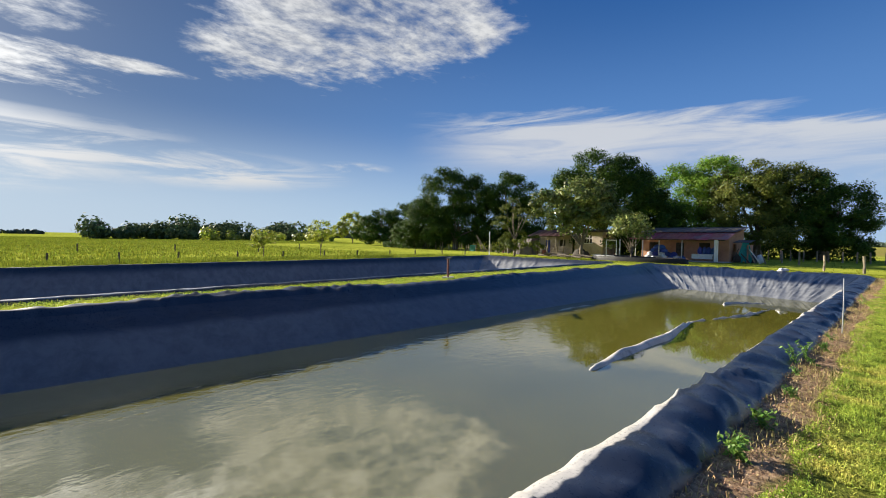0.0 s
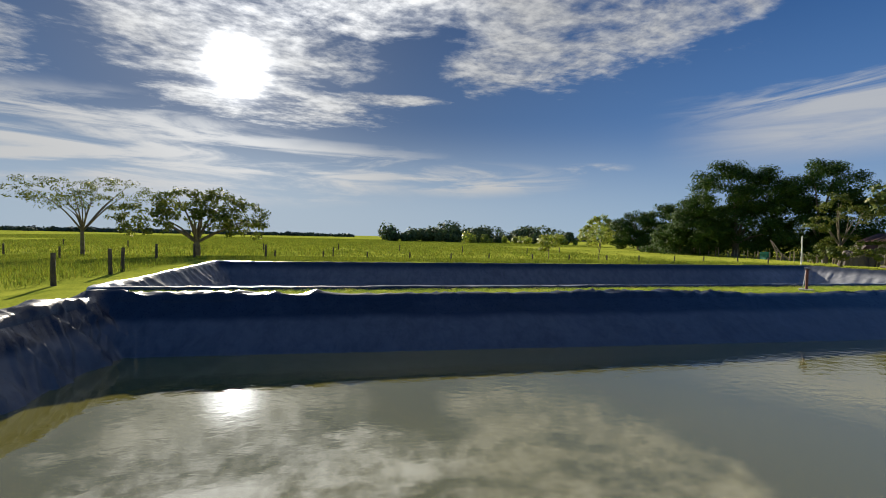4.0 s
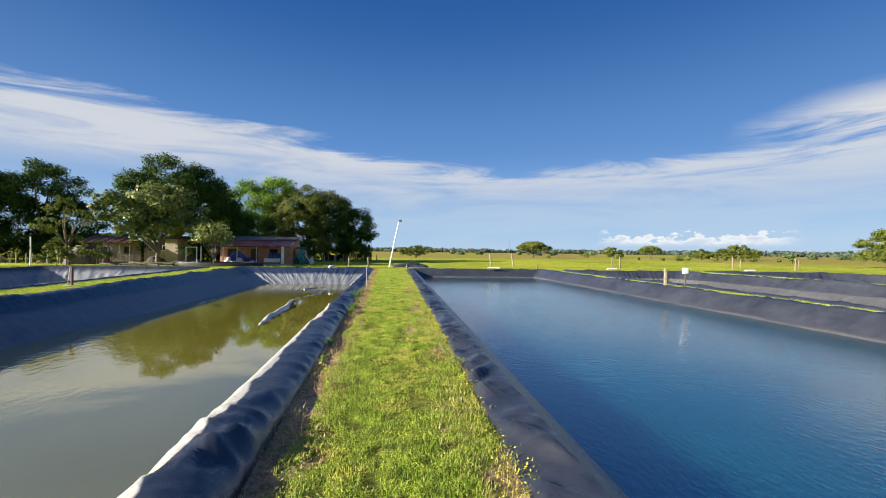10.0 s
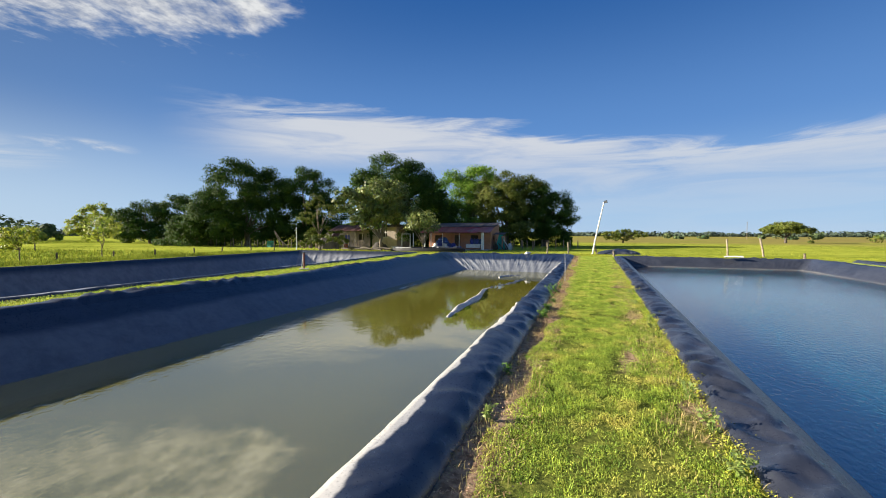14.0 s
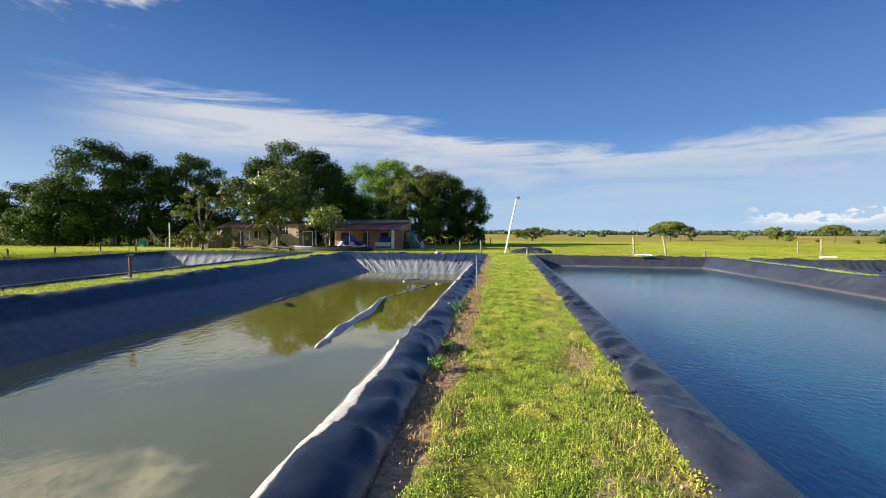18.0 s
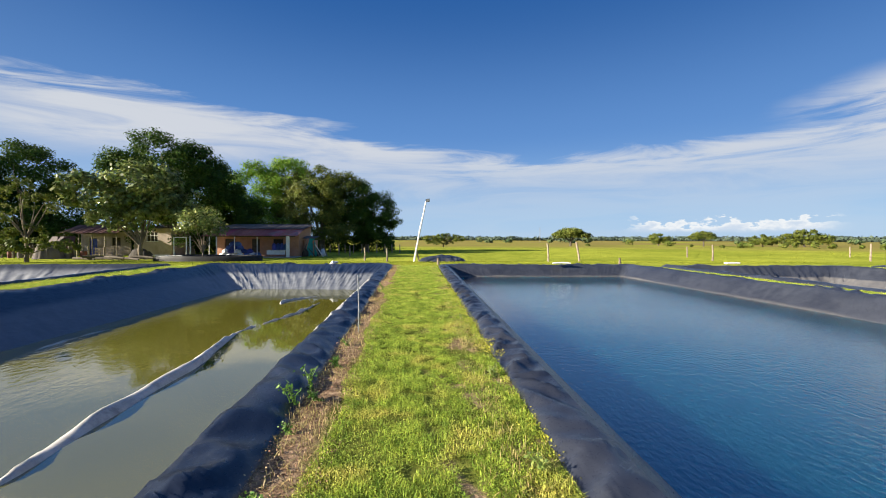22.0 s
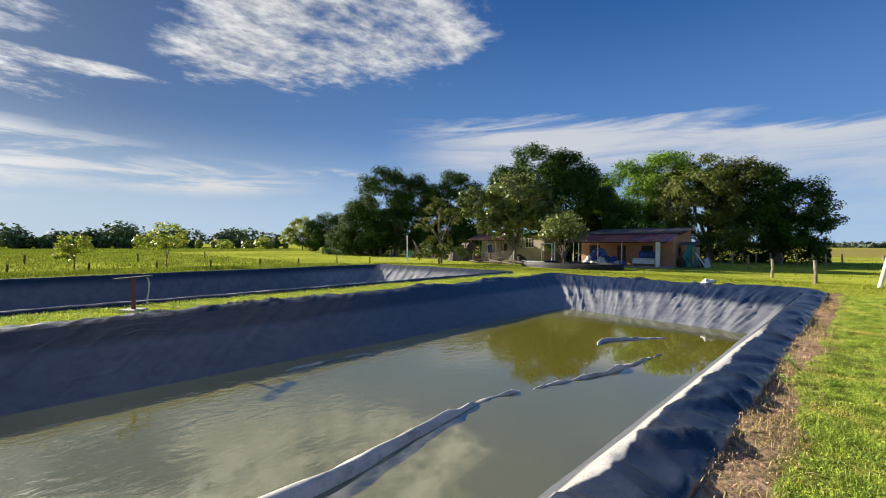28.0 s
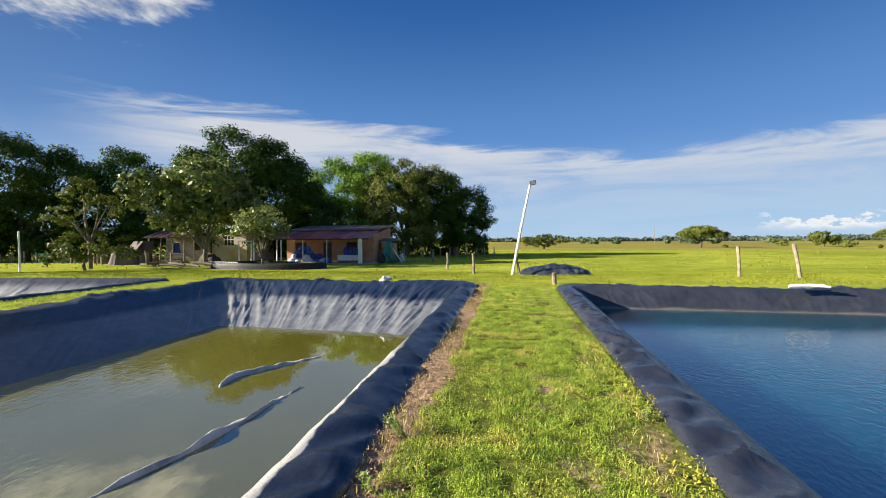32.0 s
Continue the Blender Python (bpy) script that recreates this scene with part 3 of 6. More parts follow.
def inset(c, runs, by=1.0):
    """The quad c with each side moved inward by its run (south, east, north, west); a pair of runs: at the side's two ends."""
    lines = []
    for i in range(4):
        a, b = Vector(c[i]), Vector(c[(i + 1) % 4])
        d = (b - a).normalized()
        n = Vector((-d.y, d.x))
        p, q = runs[i] if isinstance(runs[i], tuple) else (runs[i], runs[i])
        a, b = a + n * p * by, b + n * q * by
        lines.append((a, (b - a).normalized()))
    out = []
    for i in range(4):
        (p, d), (q, e) = lines[i - 1], lines[i]
        k = (q - p).cross(e) / d.cross(e)
        out.append(p + d * k)
    return out


def loop_points(c, counts, r, arc=7):
    """Points round the quad with rounded corners; the same number for each ring."""
    out = []
    for i in range(4):
        a, b, z = c[i], c[(i + 1) % 4], c[(i + 2) % 4]
        d, e = (b - a).normalized(), (z - b).normalized()
        s, t = a + d * r, b - d * r
        out += [s.lerp(t, k / counts[i]) for k in range(counts[i])]
        u = b + e * r
        for k in range(arc):
            f = k / arc
            out.append(t * (1 - f) ** 2 + b * 2 * f * (1 - f) + u * f * f)
    return out


def inside(x, y, c, grow=0.0):
    for i in range(4):
        a, b = c[i], c[(i + 1) % 4]
        ex, ey = b[0] - a[0], b[1] - a[1]
        if (ex * (y - a[1]) - ey * (x - a[0])) / math.hypot(ex, ey) < -grow:
            return False
    return True


def fold(s, depth, seed, k):
    """Folds of the sheet: long slanting ridges."""
    s = s + 0.5 * noise.noise((s * 0.6, depth * 1.5, seed + 11))
    a = noise.noise((s * 1.5 + depth * 1.5, depth * 0.5, seed))
    b = noise.noise((s * 3.4 - depth * 1.9, depth * 0.7, seed + 7))
    c = noise.noise((s * 0.35, depth * 0.6, seed + 3))
    ridge = (1 - min(1.0, abs(a) * 4.2)) ** 1.4 * 1.3 + (1 - min(1.0, abs(b) * 4.2)) ** 1.4 * 0.7
    return k * (ridge + 0.5 * c)


def crease(s, j, seed, gather):
    """Creases of the rolled rim: long slanting pulls, and soft gathers that run across it."""
    gate = max(0.0, min(1.0, 0.4 + 1.7 * noise.noise((s * 0.4, 0.0, seed + 9))))
    a = (1 - min(1.0, abs(noise.noise((s * 1.1 + j * 0.12, j * 0.05, seed))) * 2.6)) ** 1.5
    t = s + 0.25 * noise.noise((s * 0.7, j * 0.2, seed + 21)) + 0.035 * j
    d = 0.5 + 0.5 * math.sin(t * 11.0 + 3.0 * noise.noise((s * 0.9, 0.0, seed + 13)))
    fade = max(0.0, noise.noise((s * 0.8, j * 0.12, seed + 17)) + 0.15)
    e = (1 - min(1.0, abs(noise.noise((t * 2.3 - j * 0.16, j * 0.1, seed + 5))) * 3.2)) ** 1.4
    # sharp-crested tucks that fan out over the roll
    q = s * 1.9 + 0.11 * j * (1.0 if noise.noise((s * 0.6, 3.0, seed)) > 0 else -1.0)
    tuck = (1 - min(1.0, abs(noise.noise((q, 0.07 * j, seed + 41))) * 3.6)) * max(0.0, min(1.0, 0.7 + 1.4 * noise.noise((s * 0.5, 0.1 * j, seed + 43))))
    return 0.075 * a * gate * (1.1 - 0.4 * gather) + 0.09 * d * fade * (0.3 + 0.9 * gather) + 0.04 * e * (0.35 + gate) + (0.045 + 0.05 * gather) * tuck - 0.05 - 0.02 * gather


def build_pond(key, p, seed):
    c, zw, rim = p["c"], p["water"], p["rim"]
    drop = 0.088 - zw
    counts, step = [], 0.055 if key in ("green", "blue") else 0.10
    for i in range(4):
        counts.append(max(20, int((Vector(c[(i + 1) % 4]) - Vector(c[i])).length / step)))
    # distance outward from the inner edge, height, size of the folds
    outer = [(rim + 0.03, -0.12, 0.0), (rim, -0.015, 0.2), (rim * 0.95, 0.025, 0.5), (rim * 0.87, 0.055, 0.8), (rim * 0.77, 0.078, 1.0), (rim * 0.64, 0.094, 1.0), (rim * 0.5, 0.104, 1.0), (rim * 0.36, 0.108, 1.0), (rim * 0.22, 0.106, 0.85), (rim * 0.1, 0.10, 0.65), (0.0, 0.088, 0.5)]
    last = len(outer) - 1
    rings = []
    for d, z, k in outer:
        rings.append((inset(c, (-d,) * 4), z, k, max(0.35 + d, 0.3)))
    for f, k in ((0.06, 0.5), (0.14, 0.6), (0.25, 0.8), (0.37, 0.9), (0.5, 0.9), (0.62, 0.9), (0.75, 0.9), (0.88, 0.8), (1.0, 0.7), (1.2, 0.6), (1.6, 0.3)):
        sag = f ** p.get("sag", 0.85)
        rings.append((inset(c, p["run"], f), 0.088 - drop * sag, k, max(0.35 - f * 0.15, 0.15)))
    verts, n = [], 0
    for j, (q, z, k, r) in enumerate(rings):
        loop = loop_points(q, counts, r)
        n = len(loop)
        mid = sum(loop, Vector((0, 0))) / n
        s = 0.0
        for i, v in enumerate(loop):
            s += (v - loop[i - 1]).length if i else 0.0
            side = v - mid
            north = max(0.0, min(1.0, (v.y - (c[3][1] - 4.5)) / 2.0), min(1.0, (c[0][1] + 1.6 - v.y) / 0.8))
            corner = math.exp(-((min((v - Vector(q[m])).length for m in range(4))) / 2.2) ** 2)
            size = (0.004 if key == "blue" and v.y > -17 else 0.012) * (1 + (1.5 if key == "blue" else 4.6) * north + 3.6 * corner) * k
            along = i * step
            tall = 1.0 + 0.9 * max(0.0, min(1.0, (-3.0 - v.y) / 7.0)) if j <= last and key == "green" else 1.0
            if j > last:
                w_ = fold(along, (j - last) * 0.12, seed, size)
            else:
                w_ = crease(along, j, seed, 0.85 if key == "blue" else 0.25) * k * (1 - 0.6 * corner)
            pull = 1 - min(1.0, abs(noise.noise((along * 0.75 + j * 0.13, j * 0.05, seed + 31))) * 3.4)
            w_ += 0.13 * corner * pull * min(1.0, k * 1.2) * (1.0 if v.y < 0 else 0.35)
            if j <= last and not (abs(v.x) < 2.6 and key in ("green", "blue")):
                w_ *= p.get("lumps", 1.0)
            lump = (0.028 if key == "green" else 0.04) * p.get("lumps", 1.0) * noise.noise((along * 0.9, 0.12 * j, seed + 20)) * k
            out = side.normalized()
            slope = min(1.0, max(0.0, (j - last + 1) / 3))
            verts.append((v.x - out.x * w_ * (0.2 + 0.7 * slope), v.y - out.y * w_ * (0.2 + 0.7 * slope), z * (tall if z > 0 else 1.0) + w_ * (0.9 - 0.45 * slope) + lump * (1 - slope)))
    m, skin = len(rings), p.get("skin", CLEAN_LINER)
    ob = thing("pond_liner", (0, 0, 0), p["label"], "pond liner", "pond liners")
    # the rolled rim, four slopes and the floor, each a sheet of its own
    stops = [0]
    for i in range(4):
        stops.append(stops[-1] + counts[i] + 7)

    def sheet(name, js, cols, cover=None):
        wrap = len(cols) == n
        vs = [verts[j * n + i % n] for j in js for i in (cols if wrap else cols + [cols[-1] + 1])]
        wd = len(cols) if wrap else len(cols) + 1
        fs = [(a * wd + b, a * wd + (b + 1) % wd, (a + 1) * wd + (b + 1) % wd, (a + 1) * wd + b) for a in range(len(js) - 1) for b in range(len(cols))]
        part(name, flat_mesh(name, vs, fs, cover or skin, True), None, ob)

    sheet("rim", list(range(last + 2)), list(range(n)), p.get("rim_skin"))
    for i in range(4):
        # each slope runs from the middle of one corner to the middle of the next
        a, b = stops[i] - 4, stops[i + 1] - 4
        sheet("slope", list(range(last + 1, m)), list(range(a + n if a < 0 else a, (b + n) if a < 0 else b)))
    part("floor", flat_mesh("floor", [verts[(m - 1) * n + i] for i in range(n)], [tuple(range(n))], skin), None, ob)
    edge = inset(c, p["run"], 0.6)
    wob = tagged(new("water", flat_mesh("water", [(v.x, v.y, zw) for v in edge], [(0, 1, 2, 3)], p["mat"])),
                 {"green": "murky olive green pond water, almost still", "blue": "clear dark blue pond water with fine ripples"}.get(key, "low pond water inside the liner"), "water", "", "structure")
    return ob, wob


# ---- ground: one sheet with the ponds cut out, sinking gently away from the banks ----
HOLES = [inset(p["c"], (-0.22,) * 4) for p in PONDS.values()]


def bank(x, y):
    """Height of the ground: level on the banks, lower over the pasture."""
    d = math.hypot(max(-25.7 - x, 0.0, x - 39.5), max(-22.6 - y, 0.0, y - 18.0))
    f = min(max((d - 1.0) / 14.0, 0.0), 1.0)
    return -0.55 * f * f * (3 - 2 * f)


def build_ground():
    bm = bmesh.new()
    ys = sorted(set([-3000, -1200, -500, -200, -100, -60, -44, -34, -28, -25] + [18.6 + k for k in range(0, 20)] + [40, 44, 50, 60, 80, 120, 200, 500, 1200, 3000]))
    xs = sorted(set([-3000, -1200, -500, -200, -120, -80, -60, -50, -44] + [-40 + 1.5 * k for k in range(0, 10)] + [40.5 + 1.5 * k for k in range(0, 10)] + [60, 80, 120, 200, 500, 1200, 3000]))
    # columns of the pond belt follow the ponds' own edges, row by row
    order = sorted(PONDS.values(), key=lambda p: p["c"][0][0])
    belt = sorted(set([-25.0 + 0.5 * k for k in range(0, 88)]))
    belt = [v for v in belt if v < 18.6]

    def sides(y):
        out = []
        for h in [inset(p["c"], (-0.22,) * 4) for p in order]:
            fw = (y - h[0].y) / (h[3].y - h[0].y)
            fe = (y - h[1].y) / (h[2].y - h[1].y)
            out += [h[0].x + (h[3].x - h[0].x) * fw, h[1].x + (h[2].x - h[1].x) * fe]
        return out

    def height(x, y):
        z = bank(x, y)
        if abs(x) < 60 and abs(y) < 60:
            z += 0.03 * noise.noise((x * 0.35, y * 0.35, 1.0)) + 0.012 * noise.noise((x * 1.7, y * 1.7, 2.0))
        return z

    grid, rows = {}, sorted(set(ys + belt))
    west = [x for x in xs if x < -25.8]
    east = [x for x in xs if x > 39.6]
    allrows = []
    for y in rows:
        e = sides(min(max(y, -22.0), 17.5))
        line = list(west)
        line += [min(e[0] - 0.25, -25.6)]
        for k in range(len(e) - 1):
            cuts = 5 if k % 2 else 7
            line += [e[k] + (e[k + 1] - e[k]) * m / cuts for m in range(cuts)]
        line += [e[-1]] + east
        allrows.append([bm.verts.new((x, y, height(x, y))) for x in line])
    for a, b in zip(allrows, allrows[1:]):
        for k in range(len(a) - 1):
            mx = sum(v.co.x for v in (a[k], a[k + 1], b[k], b[k + 1])) / 4
            my = (a[0].co.y + b[0].co.y) / 2
            if any(inside(mx, my, h, -0.05) and h[0].y - 0.3 < my < max(h[2].y, h[3].y) for h in HOLES):
                continue
            bm.faces.new((a[k], a[k + 1], b[k + 1], b[k]))
    loose = [v for v in bm.verts if not v.link_faces]
    bmesh.ops.delete(bm, geom=loose, context="VERTS")
    ob = part("ground", bm, PASTURE, None, "", True)
    return tagged(ob, "green pasture with short grass, dry patches and bare soil", "ground", "", "structure")


build_ground()
for i, (key, p) in enumerate(PONDS.items()):
    build_pond(key, p, 3.7 + 11.3 * i)


# ---- grass ----
def scatter(rng, n, x0, x1, y0, y1):
    return np.stack([rng.uniform(x0, x1, n), rng.uniform(y0, y1, n)], 1)


def blades(rng, xy, z, length, width, lean):
    """Bent blades as narrow diamonds."""
    n = len(xy)
    a = rng.uniform(0, math.tau, n)
    t = np.abs(rng.normal(0, lean, n)).clip(0.05, 1.35)
    L = length * rng.uniform(0.5, 1.4, n)
    W = width * rng.uniform(0.6, 1.3, n)
    d = np.stack([np.sin(t) * np.cos(a), np.sin(t) * np.sin(a), np.cos(t)], 1)
    s = np.stack([-np.sin(a), np.cos(a), np.zeros(n)], 1)
    base = np.concatenate([xy, z[:, None]], 1)
    mid = base + d * (L * 0.55)[:, None]
    droop = np.stack([np.cos(a), np.sin(a), np.zeros(n)], 1) * (L * 0.25)[:, None]
    tip = base + d * L[:, None] + droop * np.sin(t)[:, None] - np.array([0, 0, 1.0]) * (L * 0.12 * t)[:, None]
    return np.stack([base, mid + s * W[:, None] / 2, tip, mid - s * W[:, None] / 2], 1)


def leaves(rng, at, size, flat=0.6, slim=0.5):
    """Loose leaves: slightly folded diamonds with random turns."""
    n = len(at)
    a = rng.uniform(0, math.tau, n)
    t = rng.normal(0, flat, n)
    L = size * rng.uniform(0.6, 1.35, n)
    d = np.stack([np.cos(a) * np.cos(t), np.sin(a) * np.cos(t), np.sin(t)], 1)
    roll = rng.normal(0, flat, n)
    s0 = np.stack([-np.sin(a), np.cos(a), np.zeros(n)], 1)
    up = np.cross(d, s0)
    s = s0 * np.cos(roll)[:, None] + up * np.sin(roll)[:, None]
    h = d * (L / 2)[:, None]
    k = s * (L * slim / 2)[:, None]
    return np.stack([at - h, at + k, at + h, at - k], 1)


def facing(rng, at, normal, size, slim=0.5):
    """Leaves that lie roughly across the given normals, tips hanging."""
    n = len(at)
    nn = normal + rng.normal(0, 0.42, (n, 3))
    nn /= np.linalg.norm(nn, axis=1)[:, None]
    d = np.stack([rng.normal(0, 1, n), rng.normal(0, 1, n), rng.normal(-0.7, 0.6, n)], 1)
    d -= nn * (d * nn).sum(1)[:, None]
    d /= np.linalg.norm(d, axis=1)[:, None]
    s = np.cross(nn, d)
    L = size * rng.uniform(0.6, 1.35, n)
    h = d * (L / 2)[:, None]
    k = s * (L * slim / 2)[:, None]
    return np.stack([at - h, at + k - h * 0.1, at + h, at - k - h * 0.1], 1)


def lawn(name, label, boxes, density, length, width, seed, mat=GRASS, leafy=0.35, keep=None, lean=0.55):
    rng = np.random.default_rng(seed)
    out = []
    for x0, x1, y0, y1, slope in boxes:
        n = int((x1 - x0) * (y1 - y0) * density)
        xy = scatter(rng, n, x0, x1, y0, y1)
        xy[:, 0] += slope * (xy[:, 1] - y0)
        if keep is not None:
            xy = xy[keep(rng, xy)]
        z = np.array([bank(x, y) for x, y in xy]) if y1 > 17.5 or x0 < -25 else np.zeros(len(xy))
        m = int(len(xy) * leafy)
        if m:
            at = np.concatenate([xy[:m], (z[:m] + rng.uniform(0.01, length * 0.8, m))[:, None]], 1)
            out.append(leaves(rng, at, width * 2.5, 0.6, 0.6))
        out.append(blades(rng, xy[m:], z[m:], length, width, lean))
    ob = tagged(new(name, quads(name, np.concatenate(out), mat)), label, "grass", "", "stuff")
    return ob


def clumpy(cut, scale=1.6, soil=False):
    def f(rng, xy):
        v = np.array([noise.noise((x * scale, y * scale, 4.0)) for x, y in xy])
        ok = v + rng.normal(0, 0.22, len(xy)) > cut
        if soil:
            e = np.array([0.22 * noise.noise((x * 2.0, y * 0.9, 9.0)) for x, y in xy])
            ok &= xy[:, 0] > -0.60 + e - 0.10 * np.clip((-7.0 - xy[:, 1]) / 3.0, 0, 1)
            holes = np.array([noise.noise((x * 5.0, y * 5.0, 31.0)) for x, y in xy])
            ok &= holes + rng.normal(0, 0.12, len(xy)) > -0.26
            bald = np.array([noise.noise((x * 1.7, y * 0.8, 21.0)) for x, y in xy]) + rng.normal(0, 0.08, len(xy))
            ok &= ~((bald > 0.30) & (xy[:, 0] > 0.25))
        return ok
    return f


lawn("path_grass", "short bright green grass and clover on the path between the ponds", [(-1.0, 0.85, -18.0, -9.0, 0.021), (-1.0, 1.1, -9.0, 2.0, 0.021), (-1.0, 1.35, 2.0, 17.0, 0.018)], 18000, 0.050, 0.0055, 11, leafy=0.58, keep=clumpy(-0.34, 1.8, True), lean=1.45)
lawn("dry_path_grass", "dry straw and dead grass along the edges of the path", [(-0.95, -0.50, -18.0, 17.0, 0.0), (-0.95, -0.50, -18.0, 17.0, 0.0), (0.55, 0.85, -18.0, 17.0, 0.019), (0.40, 0.8, -15.0, 1.0, 0.019), (0.45, 0.8, -18.0, -6.0, 0.019), (0.62, 1.02, -14.0, 3.0, 0.02)], 700, 0.075, 0.006, 12, STRAW, 0.0, clumpy(-0.02, 1.1), 1.4)
lawn("leaf_litter", "brown dead leaves and straw over the bare soil", [(-1.0, -0.42, -18.5, 17.2, 0.0)], 1500, 0.05, 0.007, 17, LITTER, 0.6, clumpy(-0.25, 2.0), 1.45)
lawn("yellowing_creeper", "yellow-green creeping plants along the blue pond's liner", [(0.70, 1.16, -17.0, 9.0, 0.022), (0.92, 1.2, -13.0, 6.0, 0.022)], 1900, 0.055, 0.009, 13, YELLOW_LEAF, 0.85, clumpy(0.05, 1.3), 1.2)
lawn("bank_grass", "green grass on the banks between the ponds", [(-12.75, -11.1, -21.0, 17.5, -0.027), (12.85, 13.75, -19.0, 15.6, 0.015), (25.95, 27.6, -19.0, 15.0, -0.02)], 900, 0.065, 0.012, 14, keep=clumpy(-0.3), lean=0.9)
lawn("near_pasture_grass", "pasture grass beyond the heads of the ponds", [(-30.0, 30.0, 18.3, 31.0, 0.0), (-1.4, 2.0, 17.0, 18.5, 0.0), (-40.0, -26.0, -24.0, 18.0, 0.0)], 130, 0.065, 0.02, 15, FIELD_TUFT, 0.0, clumpy(-0.25, 0.5))
lawn("western_pasture_grass", "standing grass over the western pasture", [(-41.0, -26.2, -42.0, 16.0, 0.0), (-26.0, -12.0, -42.0, -24.0, 0.0)], 75, 0.20, 0.03, 18, TALL_GRASS, 0.0, clumpy(-0.5, 0.4), 0.35)
lawn("far_western_grass", "standing grass farther over the western pasture", [(-110.0, -41.0, -75.0, 20.0, 0.0), (-230.0, -110.0, -130.0, 60.0, 0.0)], 9, 0.28, 0.10, 19, TALL_GRASS, 0.0, clumpy(-0.4, 0.2), 0.35)
lawn("pasture_tufts", "rough tufts over the pasture", [(-80.0, 80.0, 31.0, 90.0, 0.0), (-95.0, -40.0, -60.0, 31.0, 0.0)], 3, 0.15, 0.07, 16, FIELD_TUFT, 0.0, clumpy(0.12, 0.25))


# ---- trees ----
def tree(name, at, label, mat, blobs, leaf, count, trunk=0.25, fork=1.5, spread=0.0, seed=1, slim=0.45, shell=0.45, limbs=6, bark=BARK, group="", turn=0.0, clump=60, tight=0.125):
    """A trunk with limbs reaching into the crown's lobes, and a crown of loose leaves. blobs: (x, y, z, rx, ry, rz) from the foot."""
    rng = np.random.default_rng(seed)
    rnd = random.Random(seed)
    z0 = bank(at[0], at[1])
    base = thing(name, (at[0], at[1], z0), label, "tree" if "bush" not in name else "bush", group, turn)
    bm = tube(bend([(0, 0, -0.15), (rnd.uniform(-.1, .1), rnd.uniform(-.1, .1), fork * 0.5), (rnd.uniform(-.2, .2) * trunk * 3, 0, fork)]), [trunk * (1.25 - 0.05 * k) for k in range(9)], 9, rough=0.06, seed=seed)
    vol = [b[3] * b[4] * b[5] for b in blobs]
    for k in range(limbs):
        b = blobs[k % len(blobs)]
        tip = Vector((b[0] + rnd.uniform(-.5, .5) * b[3], b[1] + rnd.uniform(-.5, .5) * b[4], b[2] + rnd.uniform(-.2, .5) * b[5]))
        mid = Vector((tip.x * 0.45 + rnd.uniform(-.3, .3), tip.y * 0.45 + rnd.uniform(-.3, .3), fork + (tip.z - fork) * 0.5))
        line = bend([(0, 0, fork * 0.85), mid, tip], 5)
        tube(line, [trunk * 0.62 * (1 - 0.88 * i / (len(line) - 1)) for i in range(len(line))], 6, bm, 0.05, seed + k)
    part("trunk", bm, bark, base, "", True)
    cloud_, out_ = [], []
    for b, v in zip(blobs, vol):
        n = int(count * (v ** 0.67) / sum(x ** 0.67 for x in vol))
        # clumps sit on the lobe's shell, leaves gather round each clump
        clumps = max(14, n // clump)
        u = rng.normal(size=(clumps, 3))
        u /= np.linalg.norm(u, axis=1)[:, None]
        u[:, 2] = np.where(u[:, 2] < -0.8, -u[:, 2], u[:, 2])
        r = shell + (1 - shell) * rng.random(clumps) ** 0.4
        r *= 1 + 0.2 * np.array([noise.noise((p[0] * 2.2, p[1] * 2.2, p[2] * 2.2 + seed)) for p in u])
        centre = np.array(b[:3]) + u * r[:, None] * np.array(b[3:])
        which = rng.integers(0, clumps, n)
        width = tight * (b[3] * b[4] * b[5]) ** (1 / 3) + leaf * 0.5
        off = rng.normal(0, 1, (n, 3))
        off /= np.linalg.norm(off, axis=1)[:, None]
        off *= (rng.random(n) ** 0.45)[:, None]
        cloud_.append(centre[which] + off * width * np.array([1.35, 1.35, 0.95]))
        out_.append(off * 0.8 + u[which] * 0.45 + np.array([0, 0, 0.35]))
    pts = np.concatenate(cloud_)
    pts[:, 2] = np.maximum(pts[:, 2], 0.25)
    part("crown", quads("crown", facing(rng, pts, np.concatenate(out_), leaf, slim), mat), None, base)
    return base


def seen_at(az_, dist, eye=(0.1, 2.3)):
    return eye[0] - math.sin(radians(az_)) * dist, eye[1] + math.cos(radians(az_)) * dist


# the grove behind the houses
tree("mango_tree", seen_at(33.5, 54), "tall dark green mango tree behind the houses", MANGO,
     [(-1.0, 0, 11.2, 4.6, 4.5, 4.0), (2.6, 0, 10.6, 4.0, 4.5, 3.6), (3.8, 0, 8.0, 4.6, 4.5, 4.2), (-4.5, 0, 8.0, 4.0, 4.5, 4.0), (6.5, 0.5, 5.0, 3.6, 4.0, 4.2), (0, 0, 5.0, 5.5, 4.5, 4.4)], 0.32, 69000, 0.45, 3.0, seed=21, turn=33.5, group="grove trees", clump=180, tight=0.165)
tree("mango_tree", seen_at(20.9, 63), "bright green spreading tree in the grove", BRIGHT,
     [(-1.5, 0, 9.8, 5.4, 5, 4.2), (3.0, 0, 11.0, 4.6, 5, 3.8), (0, 0, 4.2, 6.5, 5, 3.9), (-5.5, 0, 5.5, 3.5, 4, 4.0)], 0.34, 45000, 0.4, 2.6, seed=22, turn=20, group="grove trees", clump=180, tight=0.165)
